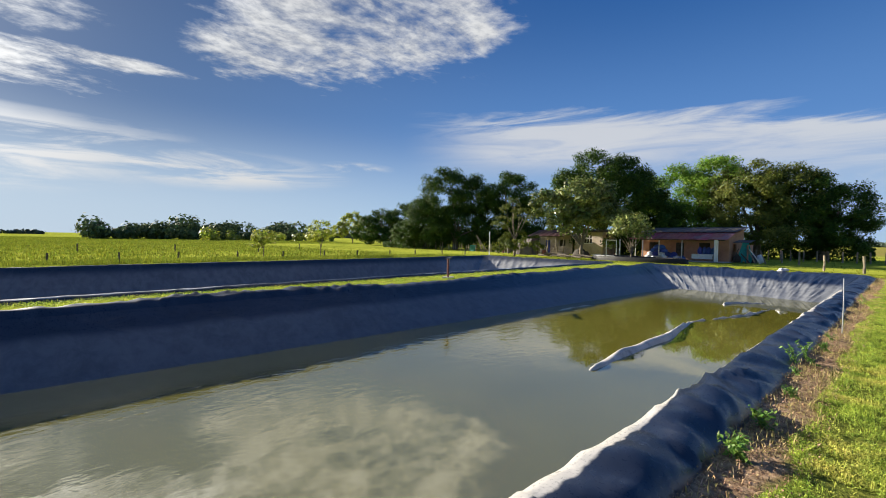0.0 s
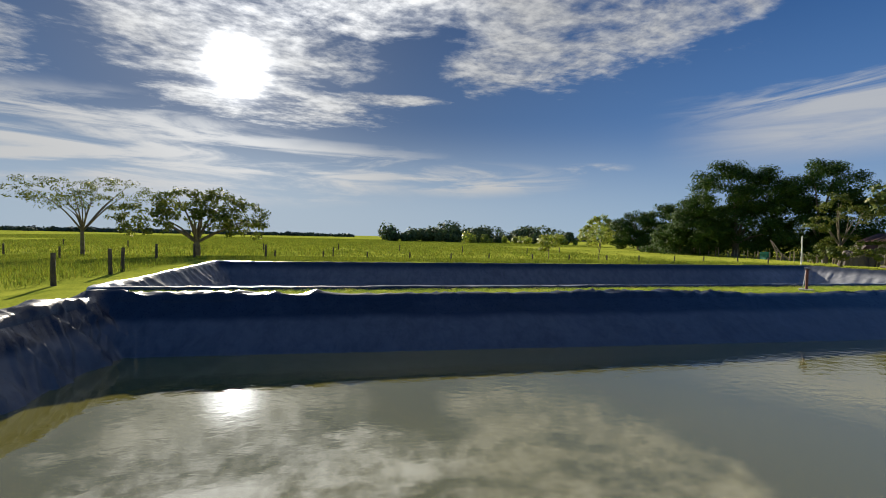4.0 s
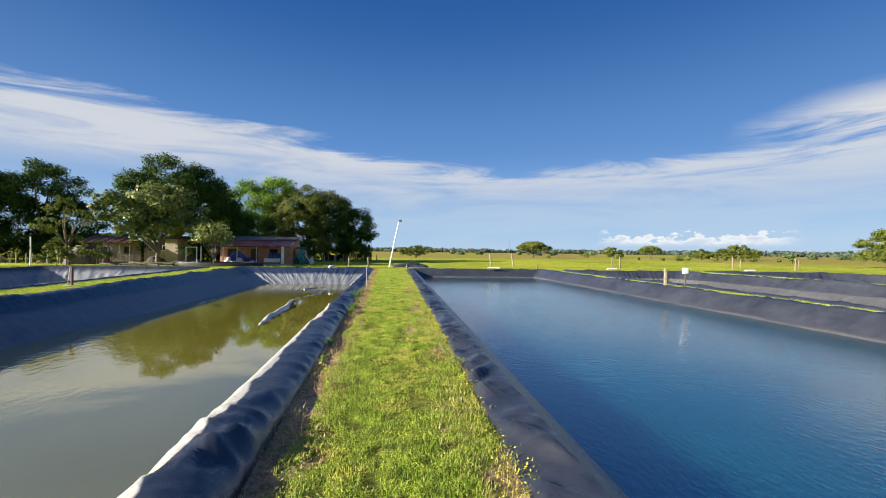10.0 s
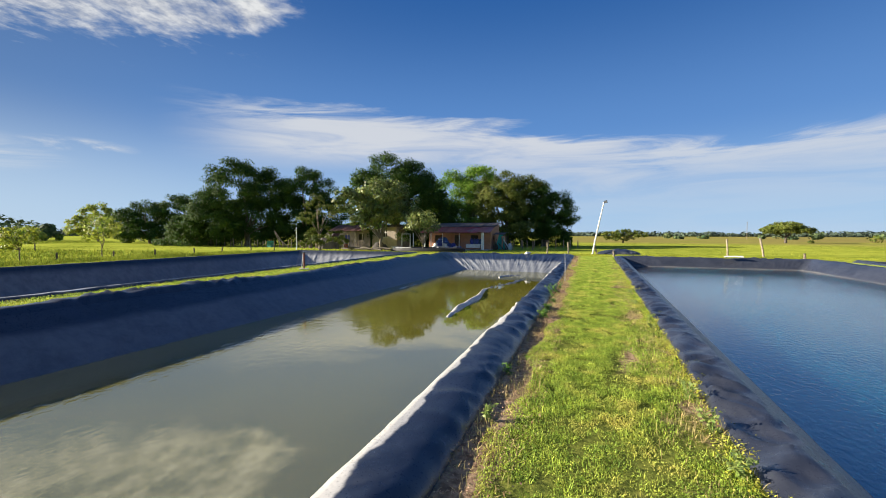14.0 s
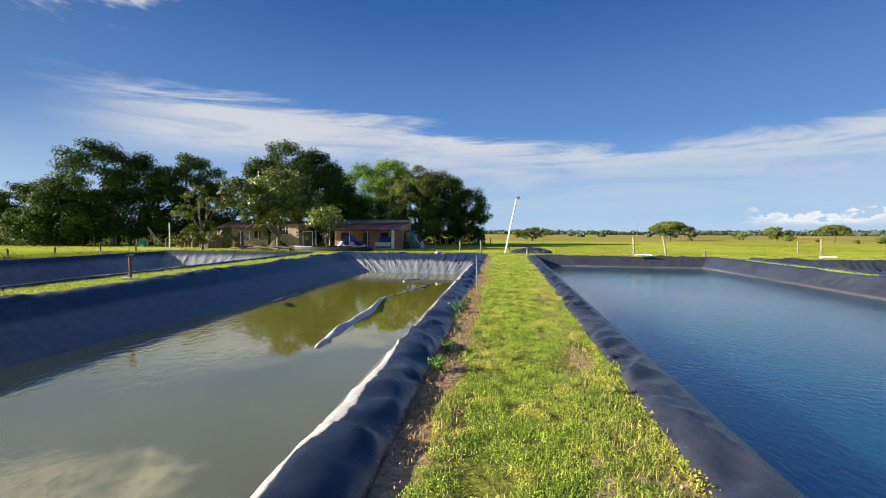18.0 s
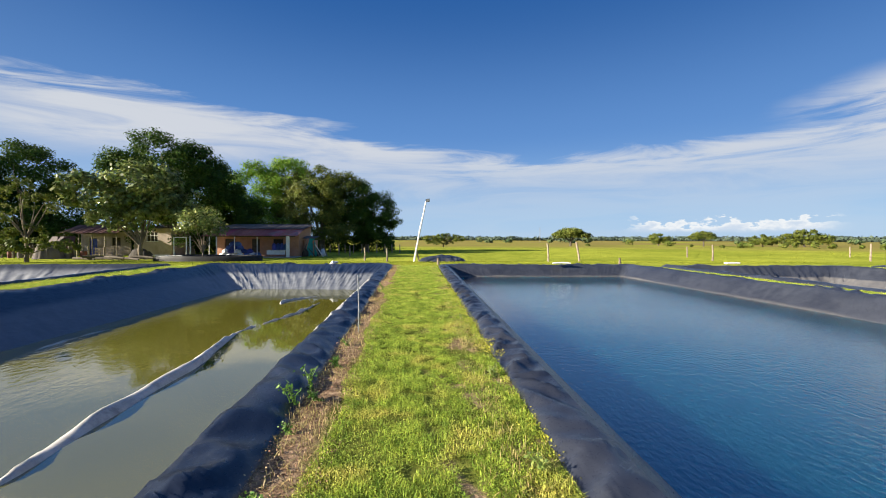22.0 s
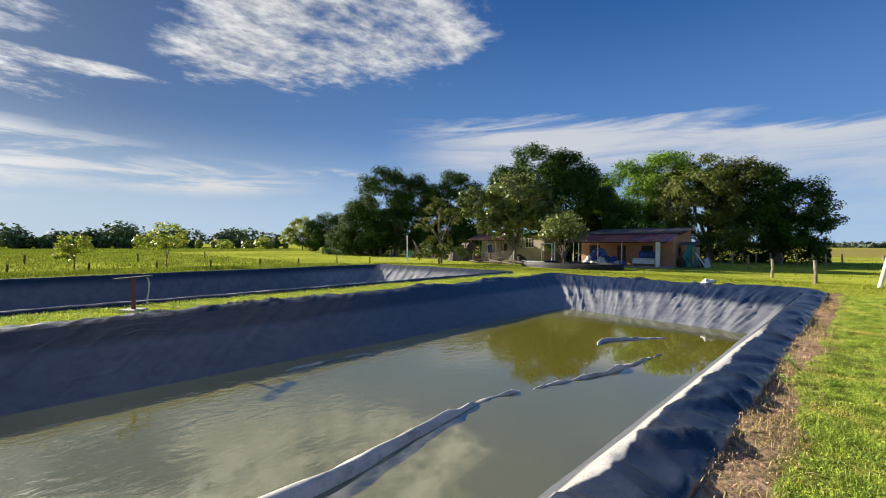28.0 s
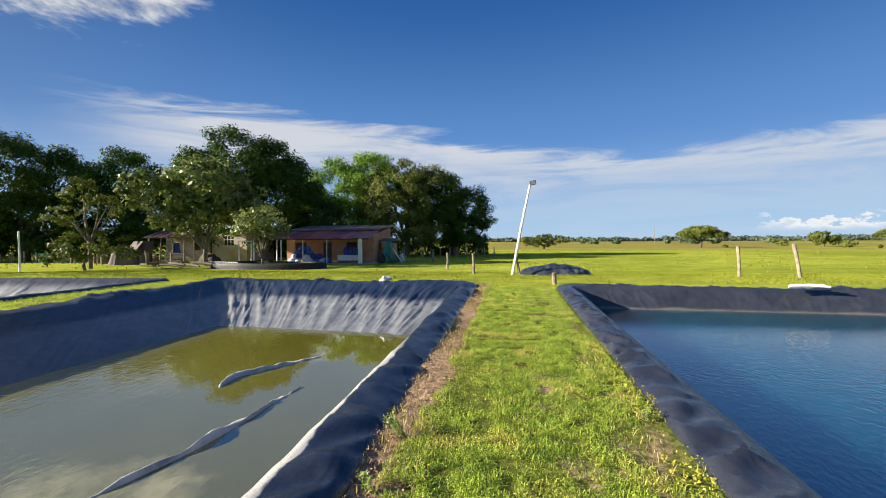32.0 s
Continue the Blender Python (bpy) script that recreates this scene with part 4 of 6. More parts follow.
tree("mango_tree", seen_at(13.6, 61), "broad olive green mango tree in the grove", OLIVE,
     [(-1.0, -0.5, 9.6, 4.6, 5, 3.6), (3.0, 0, 8.6, 4.4, 5, 4.0), (-3.5, 0, 6.0, 4.0, 5, 4.2), (1.0, 0, 3.9, 6.0, 5, 3.5)], 0.34, 49500, 0.45, 2.4, seed=23, turn=12.6, group="grove trees", clump=180, tight=0.165)
tree("mango_tree", seen_at(7.0, 62), "dark rounded mango tree with a low crown at the grove's end", MANGO,
     [(-1.5, 0, 7.8, 4.2, 4.5, 3.6), (1.5, 0, 6.0, 4.0, 4.5, 4.2), (-2.5, 0, 4.2, 4.5, 4.5, 3.6), (1.8, 0, 3.4, 3.6, 4.0, 2.9)], 0.32, 45000, 0.45, 2.0, seed=24, turn=7, group="grove trees", clump=180, tight=0.165)
tree("mango_tree", seen_at(26.5, 60), "dark mango tree in the grove's shade behind the roofs", MANGO,
     [(0, 0, 5.5, 3.6, 4, 4.2), (-2.0, 0, 3.6, 3.4, 4, 3.2), (2.5, 0, 4.0, 3.4, 4, 3.2)], 0.32, 24750, 0.4, 2.0, seed=25, turn=26.5, group="grove trees", clump=180, tight=0.165)
tree("mango_tree", seen_at(53.5, 74), "large dark mango tree at the western end of the grove", MANGO,
     [(-2.0, 0, 10.5, 5.5, 5, 4.6), (3.5, 0, 9.8, 4.5, 5, 4.2), (-5.5, 0, 5.2, 4.5, 5, 4.8), (1, 0, 4.4, 7.0, 5, 4.2)], 0.36, 58500, 0.5, 2.4, seed=26, turn=53.5, group="grove trees", clump=180, tight=0.165)
tree("mango_tree", seen_at(45.5, 70), "dark mango tree with a rounded crown in the grove", MANGO,
     [(0, 0, 10.4, 5.0, 5, 4.2), (-2.5, 0, 4.6, 5.0, 5, 4.3), (3.0, 0, 4.6, 4.5, 5, 4.3)], 0.35, 40500, 0.45, 2.4, seed=27, turn=45.5, group="grove trees", clump=180, tight=0.165)
tree("mango_tree", (-94.0, 53.5), "low dark tree at the grove's western edge", MANGO,
     [(0, 0, 5.6, 5.5, 5, 3.8), (5.5, 0, 6.6, 5.5, 5, 4.4), (-4, 0, 4.0, 4.8, 5, 3.4), (1.5, 0, 2.4, 8.6, 5, 2.4)], 0.42, 33000, 0.35, 1.6, seed=28, turn=61, group="grove trees", clump=180, tight=0.165)
tree("young_tree", (-122.0, 60.0), "yellow-green young tree at the grove's edge", YOUNG,
     [(0, 0, 6.4, 4.4, 4.0, 3.4), (3.4, 0, 4.6, 3.6, 3.4, 3.0), (-3.8, 0, 4.0, 3.0, 3.4, 2.6)], 0.6, 7500, 0.2, 1.3, seed=29, turn=64)
tree("slender_tree", seen_at(48.6, 45), "slender light green tree with bare limbs beside the yard", OLIVE,
     [(-0.6, 0, 6.4, 1.3, 1.3, 1.1), (0.9, 0, 5.2, 1.5, 1.3, 1.0), (-1.6, 0, 4.2, 1.3, 1.2, 0.9)], 0.22, 2600, 0.13, 2.4, seed=30, limbs=9, turn=48.6, clump=20, tight=0.1)
tree("yard_bush", seen_at(49.0, 43), "leafy green bush under the slender tree", OLIVE,
     [(0, 0, 1.9, 1.9, 1.6, 1.3), (2.0, 0, 1.7, 1.5, 1.4, 1.1), (-1.5, 0, 1.2, 1.1, 1.1, 0.9)], 0.26, 2600, 0.10, 0.8, seed=31, turn=49)
tree("broadleaf_tree", seen_at(38.0, 44.5), "airy tree with large pale leaves in front of the houses", PALE,
     [(0.4, 0, 7.4, 3.7, 3.6, 2.5), (-3.0, 0, 6.2, 2.7, 2.6, 2.1), (2.7, 0, 5.6, 2.8, 3.0, 2.3), (-2.4, 0, 4.0, 2.0, 2.0, 1.3), (-5.0, 0, 7.2, 1.4, 1.2, 1.3), (0.6, 0.8, 4.9, 3.2, 3.4, 1.4)], 0.44, 9500, 0.20, 1.6, seed=32, slim=0.6, shell=0.3, limbs=12, turn=38, clump=26, tight=0.13)
tree("small_tree", seen_at(31.9, 37.5), "small pale-leaved tree with several stems before the house", PALE,
     [(0, 0, 3.9, 1.9, 1.6, 1.2), (-1.0, 0, 3.2, 1.2, 1.2, 0.9), (1.2, 0, 3.2, 1.1, 1.1, 0.9)], 0.30, 1500, 0.08, 0.9, seed=33, slim=0.55, shell=0.2, limbs=12, turn=31.9, clump=12, tight=0.2)
# single trees over the pasture
tree("umbrella_tree", (50.4, 121.5), "flat-topped umbrella tree standing alone in the pasture", OLIVE,
     # trunks with DARK_POST bark carry the crown's shade in their colour
     [(0, 0, 4.3, 4.0, 4.0, 1.15), (-3.2, 0, 3.4, 2.7, 2.8, 0.95), (3.3, 0, 3.4, 2.6, 2.8, 0.95), (0.3, 0, 3.3, 3.6, 3.4, 0.7)], 0.5, 9500, 0.30, 1.6, seed=34, limbs=9, bark=DARK_POST, turn=-22, clump=30, tight=0.16)
tree("spreading_bush", (8.9, 105.0), "low spreading thorn tree in the pasture", OLIVE,
     [(-3.2, 0, 2.0, 2.8, 2, 0.9), (0.4, 0, 2.7, 2.8, 2, 0.8), (3.4, 0, 2.3, 2.6, 2, 0.9), (-1, 0, 1.3, 3.6, 2, 0.8)], 0.4, 3600, 0.2, 0.9, seed=35, limbs=9, clump=24)
tree("pasture_tree", (83.2, 127.7), "rounded green tree in the pasture", OLIVE, [(0, 0, 2.5, 3.2, 3, 1.6), (0.8, 0, 1.6, 3.0, 2.4, 1.2)], 0.45, 4200, 0.2, 1.0, seed=36, group="pasture trees")
tree("umbrella_tree", (89.3, 114.3), "small flat-topped tree in the pasture", OLIVE, [(0, 0, 3.6, 3.0, 3.0, 0.85), (-1.8, 0, 2.9, 2.0, 2.0, 0.7), (1.9, 0, 2.8, 1.9, 2.0, 0.7)], 0.42, 4200, 0.2, 1.7, seed=37, bark=DARK_POST, turn=-36, clump=30, tight=0.16)
tree("pasture_tree", (105.8, 111.2), "low rounded green tree in the pasture", OLIVE, [(0, 0, 2.0, 3.4, 3, 1.4), (1.6, 0, 1.3, 2.6, 2, 1.1)], 0.45, 4200, 0.2, 0.8, seed=38, group="pasture trees")
tree("pasture_tree", (116.8, 108.7), "wide dark tree with visible limbs in the pasture", OLIVE, [(0.5, 0, 3.5, 3.6, 3, 1.6), (-3.8, 0, 2.4, 2.8, 2.6, 1.5), (4.0, 0, 2.3, 2.8, 2.6, 1.4), (0, 0, 1.6, 5.0, 2.6, 1.1)], 0.5, 7500, 0.26, 1.0, seed=39, bark=DARK_POST, limbs=12, turn=-45, clump=36)
tree("pasture_tree", (88.0, 43.0), "large green tree with tiered limbs at the pasture's edge", OLIVE, [(1.5, 0, 5.8, 5.6, 4.5, 1.3), (-3.4, 0, 4.4, 3.2, 3, 0.9), (5.0, 0, 4.6, 4.2, 3.6, 1.4), (0, 0, 2.4, 6.0, 4, 1.5)], 0.42, 15000, 0.32, 1.8, seed=40, turn=-62, limbs=12, clump=40)
tree("thorn_tree", (-40.0, -37.5), "sparse flat-crowned tree against the light", OLIVE, [(-2.0, 0, 5.2, 3.2, 3, 1.0), (2.4, 0, 5.6, 3.0, 3, 1.0), (0, 0, 4.4, 3.6, 3, 0.8)], 0.17, 4600, 0.13, 2.4, seed=41, limbs=12, turn=133, clump=22, tight=0.09)
tree("thorn_tree", (-37.5, -28.0), "low leaning tree with a thin leafy crown", OLIVE, [(-3.6, 0, 2.9, 2.2, 2.2, 1.3), (-0.8, 0, 4.3, 2.2, 2.2, 1.2), (1.6, 0, 4.4, 2.2, 2.2, 1.3), (4.0, 0, 3.0, 2.0, 2.2, 1.8), (1.0, 0, 3.2, 2.4, 2.0, 1.0)], 0.26, 8000, 0.2, 1.5, seed=42, limbs=12, turn=128, clump=26, tight=0.09)
for k, (x, y, f) in enumerate(((-34.0, 1.0, 0.9), (-34.0, 5.8, 1.25))):
    tree("sapling", (x, y), "young sapling with yellow-green leaves on a thin stem", YOUNG, [(0, 0, 2.0 * f, 0.95 * f, 0.95 * f, 0.6 * f), (0.3, 0.3, 1.6 * f, 0.8 * f, 0.8 * f, 0.4 * f), (-0.6 * f, 0, 1.3 * f, 0.5, 0.5, 0.3)], 0.16, 1500, 0.035, 1.0, seed=44 + k, slim=0.6, limbs=7, group="saplings", turn=90, clump=14)


def woods(label, az0, az1, dist, tall, trees_, per, leaf, mat, seed, eye=(0.0, -1.0), low=0.45, broad=(0.4, 0.85)):
    """A far belt of rounded crowns, too far to count."""
    rng = np.random.default_rng(seed)
    at, nn = [], []
    for k in range(trees_):
        a, r = radians(rng.uniform(az0, az1)), dist * rng.uniform(0.93, 1.07)
        h_ = tall * (low + (1 - low) * rng.random() ** 1.5)
        wide_ = h_ * rng.uniform(*broad)
        u = rng.normal(size=(per, 3))
        u /= np.linalg.norm(u, axis=1)[:, None]
        c_ = np.array([eye[0] - math.sin(a) * r, eye[1] + math.cos(a) * r, FLOOR + h_ * 0.52])
        at.append(c_ + u * (0.55 + 0.45 * rng.random(per) ** 0.5)[:, None] * np.array([wide_, wide_, h_ * 0.48]) * (1 + 0.12 * rng.normal(size=per))[:, None])
        nn.append(u + np.array([0, 0, 0.4]))
    ob = new("far_woods", quads("far_woods", facing(rng, np.concatenate(at), np.concatenate(nn), leaf, 0.7), mat))
    return tagged(ob, label, "woods", "", "stuff")


FLOOR = -0.55
woods("belt of mixed trees along the far side of the western pasture", 66, 91, 190, 9.6, 54, 260, 1.3, FAR_LEAF, 51, low=0.3)
woods("lighter young trees before the far western belt", 64, 82, 165, 5.0, 16, 130, 1.0, YOUNG, 52)
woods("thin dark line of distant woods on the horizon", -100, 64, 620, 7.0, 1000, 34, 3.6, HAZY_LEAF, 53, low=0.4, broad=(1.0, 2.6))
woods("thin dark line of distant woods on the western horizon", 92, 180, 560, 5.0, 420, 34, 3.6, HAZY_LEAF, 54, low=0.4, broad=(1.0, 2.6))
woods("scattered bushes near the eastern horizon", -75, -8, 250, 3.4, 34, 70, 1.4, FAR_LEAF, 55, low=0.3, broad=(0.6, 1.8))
woods("low green bushes in the eastern pasture", -62, -24, 130, 2.2, 14, 90, 0.6, OLIVE, 56, low=0.3)


def thicket(label, az0, az1, dist, deep, tall, count, leaf, mat, seed):
    """Dense undergrowth without single stems."""
    rng = np.random.default_rng(seed)
    a = np.radians(rng.uniform(az0, az1, count))
    r = dist + rng.uniform(-deep, deep, count)
    top = tall * (0.75 + 0.7 * np.array([noise.noise((v * dist * 0.25, seed, 2.0)) for v in a])).clip(0.15, 1.4)
    at = np.stack([0.1 - np.sin(a) * r, 2.3 + np.cos(a) * r, FLOOR + top * rng.random(count) ** 0.8], 1)
    nn = np.stack([rng.normal(0, .5, count), rng.normal(-0.6, 0.5, count), rng.normal(0.4, 0.4, count)], 1)
    ob = new("undergrowth", quads("undergrowth", facing(rng, at, nn, leaf), mat))
    return tagged(ob, label, "undergrowth", "", "stuff")


# foliage added to darken the trunk zone, in place of canopy shade
thicket("added dark foliage standing for the shade beneath the mango trees", 36, 62, 78, 4, 6.0, 16000, 0.42, MANGO, 61)
tree("mango_tree", seen_at(57.5, 78), "low dark spreading tree between the mango trees and the pasture", MANGO,
     [(0, 0, 4.2, 4.0, 4, 3.2), (3.5, 0, 4.8, 4.0, 4, 3.6), (-3.5, 0, 3.2, 3.2, 4, 2.6)], 0.35, 25500, 0.35, 1.4, seed=48, turn=58, group="grove trees", clump=180, tight=0.165)
thicket("green shrubs at the grove's western edge", 55, 63, 86, 4, 2.4, 5000, 0.4, MANGO, 64)
# foliage added as a dark backing for the yard's shadow
thicket("added dark foliage standing for the shade behind the yard", 25, 40, 62, 3, 4.2, 8000, 0.42, MANGO, 63)
thicket("dark undergrowth behind the house", 2.5, 27, 66, 4, 2.6, 7000, 0.42, MANGO, 62)


# ---- houses ----
def sheet_roof(parent, x0, x1, low, high, mat, wide=0.95, name="roof_sheet"):
    """Corrugated sheets side by side. low, high: (y, z) of the two edges."""
    n = max(1, round((x1 - x0) / wide))
    step = (x1 - x0) / n
    roof = new("roof")
    roof.parent = parent
    for k in range(n):
        a, cols = x0 + k * step, 16
        tilt = random.Random(k * 7 + int(x0 * 3)).uniform(-0.03, 0.03)
        verts, faces = [], []
        for e, (y, z) in enumerate((low, high)):
            for c in range(cols + 1):
                up = 0.022 * math.cos(c * math.pi * 0.9) + (0.012 if k % 2 else 0.0) + tilt * (1 - e)
                verts.append((a + (step + 0.06) * c / cols, y + tilt * 3 * (1 - e), z + up))
        for c in range(cols):
            faces.append((c, c + 1, cols + 2 + c, cols + 1 + c))
        top = len(verts)
        verts += [(v[0], v[1], v[2] - 0.012) for v in verts]
        faces += [(f[3] + top, f[2] + top, f[1] + top, f[0] + top) for f in faces[:cols]]
        faces += [(c + 1, c, c + top, c + 1 + top) for c in range(cols)]
        part(name, flat_mesh(name, verts, faces, mat, False), None, roof)
    return roof


def wall_with_holes(length, height, thick, holes, slope=0.0):
    """An upright wall along x from the origin; holes: (x0, x1, z0, z1). slope: rise of the top along x."""
    bm = bmesh.new()
    xs = sorted({0.0, length, *[v for h in holes for v in h[:2]]})
    zs = sorted({0.0, height, *[v for h in holes for v in h[2:]]})
    for a, b in zip(xs, xs[1:]):
        for c, d in zip(zs, zs[1:]):
            if any(h[0] <= a and b <= h[1] and h[2] <= c and d <= h[3] for h in holes):
                continue
            r = bmesh.ops.create_cube(bm, size=1.0)["verts"]
            bmesh.ops.transform(bm, matrix=pose((a + b) / 2, 0, (c + d) / 2) @ Matrix.Diagonal((b - a, thick, d - c, 1)), verts=r)
            if slope and d == height:
                for v in r:
                    if v.co.z > height - 1e-3:
                        v.co.z += slope * v.co.x
    bmesh.ops.remove_doubles(bm, verts=bm.verts[:], dist=1e-4)
    return bm


def orange_house():
    h = thing("farm_house", (-22.0, 40.0, FLOOR), "low orange farm house with a red sheet-roofed porch", "house")
    L, D0, D1 = 9.2, 2.3, 8.0
    part("floor_slab", box((L + 0.3, 8.2, 0.14), (L / 2, 4.0, 0.02), 0.02), CONCRETE, h)
    front = part("front_wall", wall_with_holes(L, 2.75, 0.15, [(0.9, 2.1, 1.0, 2.0), (3.9, 4.8, 0.1, 2.05), (6.3, 7.4, 1.0, 2.0)]), ORANGE_WALL, h)
    front.matrix_local = pose(0, D0, 0.08)
    back_ = part("back_wall", wall_with_holes(L, 3.6, 0.15, []), ORANGE_WALL, h)
    back_.matrix_local = pose(0, D1, 0.08)
    for x, nm in ((0.075, "west_wall"), (L - 0.075, "east_wall")):
        wl = part(nm, wall_with_holes(D1 - D0 - 0.16, 2.75, 0.15, [(1.5, 2.4, 1.1, 1.9)] if x > 1 else [], 0.15), ORANGE_WALL, h)
        wl.matrix_local = pose(x, D0 + 0.08, 0.08, 0, 0, 90)
    part("door", box((0.9, 0.05, 1.95), (4.35, D0 + 0.03, 1.08), 0.01), DARK_POST, h, "dark plank door")
    for x in (1.5, 6.85):
        fr = part("window", box((1.2, 0.06, 0.05), (x, D0 - 0.05, 1.06), 0.01), POST_WOOD, h)
        # dark panel fills the opening, coloured as the unlit room behind
        part("shutter", box((1.1, 0.04, 0.96), (x, D0 + 0.05, 1.58), 0.01), DARK_INSIDE, fr)
    sheet_roof(h, -0.35, L + 0.45, (-0.5, 2.42), (2.45, 3.22), RED_SHEET)
    sheet_roof(h, -0.45, L + 0.5, (2.2, 3.26), (8.5, 3.98), GREY_SHEET)
    part("porch_beam", box((L + 0.4, 0.10, 0.12), (L / 2, -0.1, 2.38), 0.01), DARK_POST, h)
    for x in (0.25, 2.9, 5.3):
        part("porch_post", tube([(x, -0.1, 0.06), (x + 0.02, -0.1, 2.4)], [0.055, 0.05], 8), WHITE_PAINT, h)
    part("corner_pillar", box((0.34, 0.30, 2.34), (8.6, -0.1, 1.25), 0.05), WHITE_PAINT, h, "stained white corner pillar")
    part("annex_wall", box((0.12, 2.2, 1.9), (L + 1.4, 4.4, 1.0), 0.03), ORANGE_WALL, h)
    r = sheet_roof(h, L + 0.1, L + 1.6, (3.1, 2.15), (5.7, 2.45), GREY_SHEET)
    return h


orange_house()


def sack(at, size, mat, label, category="sack", group="", name="sack", turn=0.0, seed=0):
    """A slumped full sack with a tied, pinched end."""
    bm = bmesh.new()
    bmesh.ops.create_icosphere(bm, subdivisions=3, radius=0.5)
    for v in bm.verts:
        p = v.co
        k = 1 + (0.16 if size[0] > 0.4 else 0.9) * noise.noise((p.x * 3 + seed, p.y * 3, p.z * 3))
        q = 0.75 + 0.35 * (1 - abs(p.x) * 1.5)
        v.co = Vector((p.x * size[0] * k * 1.1, p.y * size[1] * k * q * 1.15, max(p.z * k * q * 1.15, -0.42) * size[2]))
    ob = part(name, bm, mat, None, "", True)
    ob.matrix_world = pose(at[0], at[1], at[2] + 0.42 * size[2], 0, 0, turn)
    return tagged(ob, label, category, group)


rr = random.Random(5)
for k in range(17):
    row = 0 if k < 7 else 1 if k < 12 else 2 if k < 15 else 3
    x = -20.6 + (k if k < 7 else k - 7 if k < 12 else k - 12 if k < 15 else k - 15) * 0.62 + row * 0.32
    white_ = k in (0, 1, 2, 3, 5, 7, 9)
    sack((x, 40.6 + rr.uniform(-0.2, 0.3), FLOOR + 0.09 + row * 0.40), (0.75, 0.6, 0.5), WHITE_SACK if white_ else BLUE_SACK,
         "bulging white feed sack under the porch" if white_ else "blue plastic sack stacked under the porch", group="sacks under the porch", turn=rr.uniform(-30, 30), seed=k)
for k in range(4):
    sack((-15.2 + 0.42 * k, 41.0, FLOOR + 0.85), (0.5, 0.45, 0.75), BLUE_SACK, "blue bag standing on the porch bench", "bag", "bags on the bench", turn=20 * k, seed=k + 30)
b = thing("porch_bench", (-14.9, 40.6, FLOOR + 0.09), "rough white bench at the porch's edge", "bench")
part("bench_top", box((2.0, 0.7, 0.07), (0, 0.3, 0.72), 0.01), WHITE_PAINT, b)
part("bench_front", box((2.0, 0.06, 0.42), (0, -0.02, 0.46), 0.01), WHITE_PAINT, b)
for x in (-0.9, 0.9):
    for y in (0.02, 0.58):
        part("bench_leg", box((0.08, 0.08, 0.7), (x, y, 0.35), 0.01), POST_WOOD, b)


def hanging_cloth(at, w_, h_, mat, label, turn=0.0, seed=0, name="hanging_cloth"):
    """Cloth gathered at the top and falling in folds."""
    verts, faces, nx, nz = [], [], 22, 14
    for side in (0, 1):
        for j in range(nz + 1):
            f = j / nz
            for i in range(nx + 1):
                u = (i / nx - 0.5) * (0.45 + 0.55 * min(1, f * 1.6))
                verts.append((u * w_, 0.07 * math.sin(i * 1.9 + seed) * (0.3 + f) + side * 0.012, -f * h_ * (1 - 0.08 * math.sin(i * 0.9))))
    m = (nx + 1) * (nz + 1)
    for j in range(nz):
        for i in range(nx):
            a = j * (nx + 1) + i
            faces.append((a, a + 1, a + nx + 2, a + nx + 1))
            faces.append((m + a, m + a + nx + 1, m + a + nx + 2, m + a + 1))
    ob = new(name, flat_mesh(name, verts, faces, mat, True))
    ob.matrix_world = pose(*at, 0, 0, turn)
    return tagged(ob, label, "cloth")


hanging_cloth((-11.6, 43.4, FLOOR + 2.15), 1.2, 2.05, TEAL, "teal cloth hanging in folds by the house's side wall", 20, 1)
for k, (x, y) in enumerate(((-12.3, 43.2), (-11.0, 44.0), (-10.5, 44.4))):
    sack((x, y, FLOOR), (0.7, 0.6, 0.9), (DARK_INSIDE, CHARCOAL, WHITE_SACK)[k], ("dark full sack leaning by the side wall", "black plastic bag by the side wall", "pale sack by the side wall")[k], "sack", turn=40 * k, seed=50 + k)


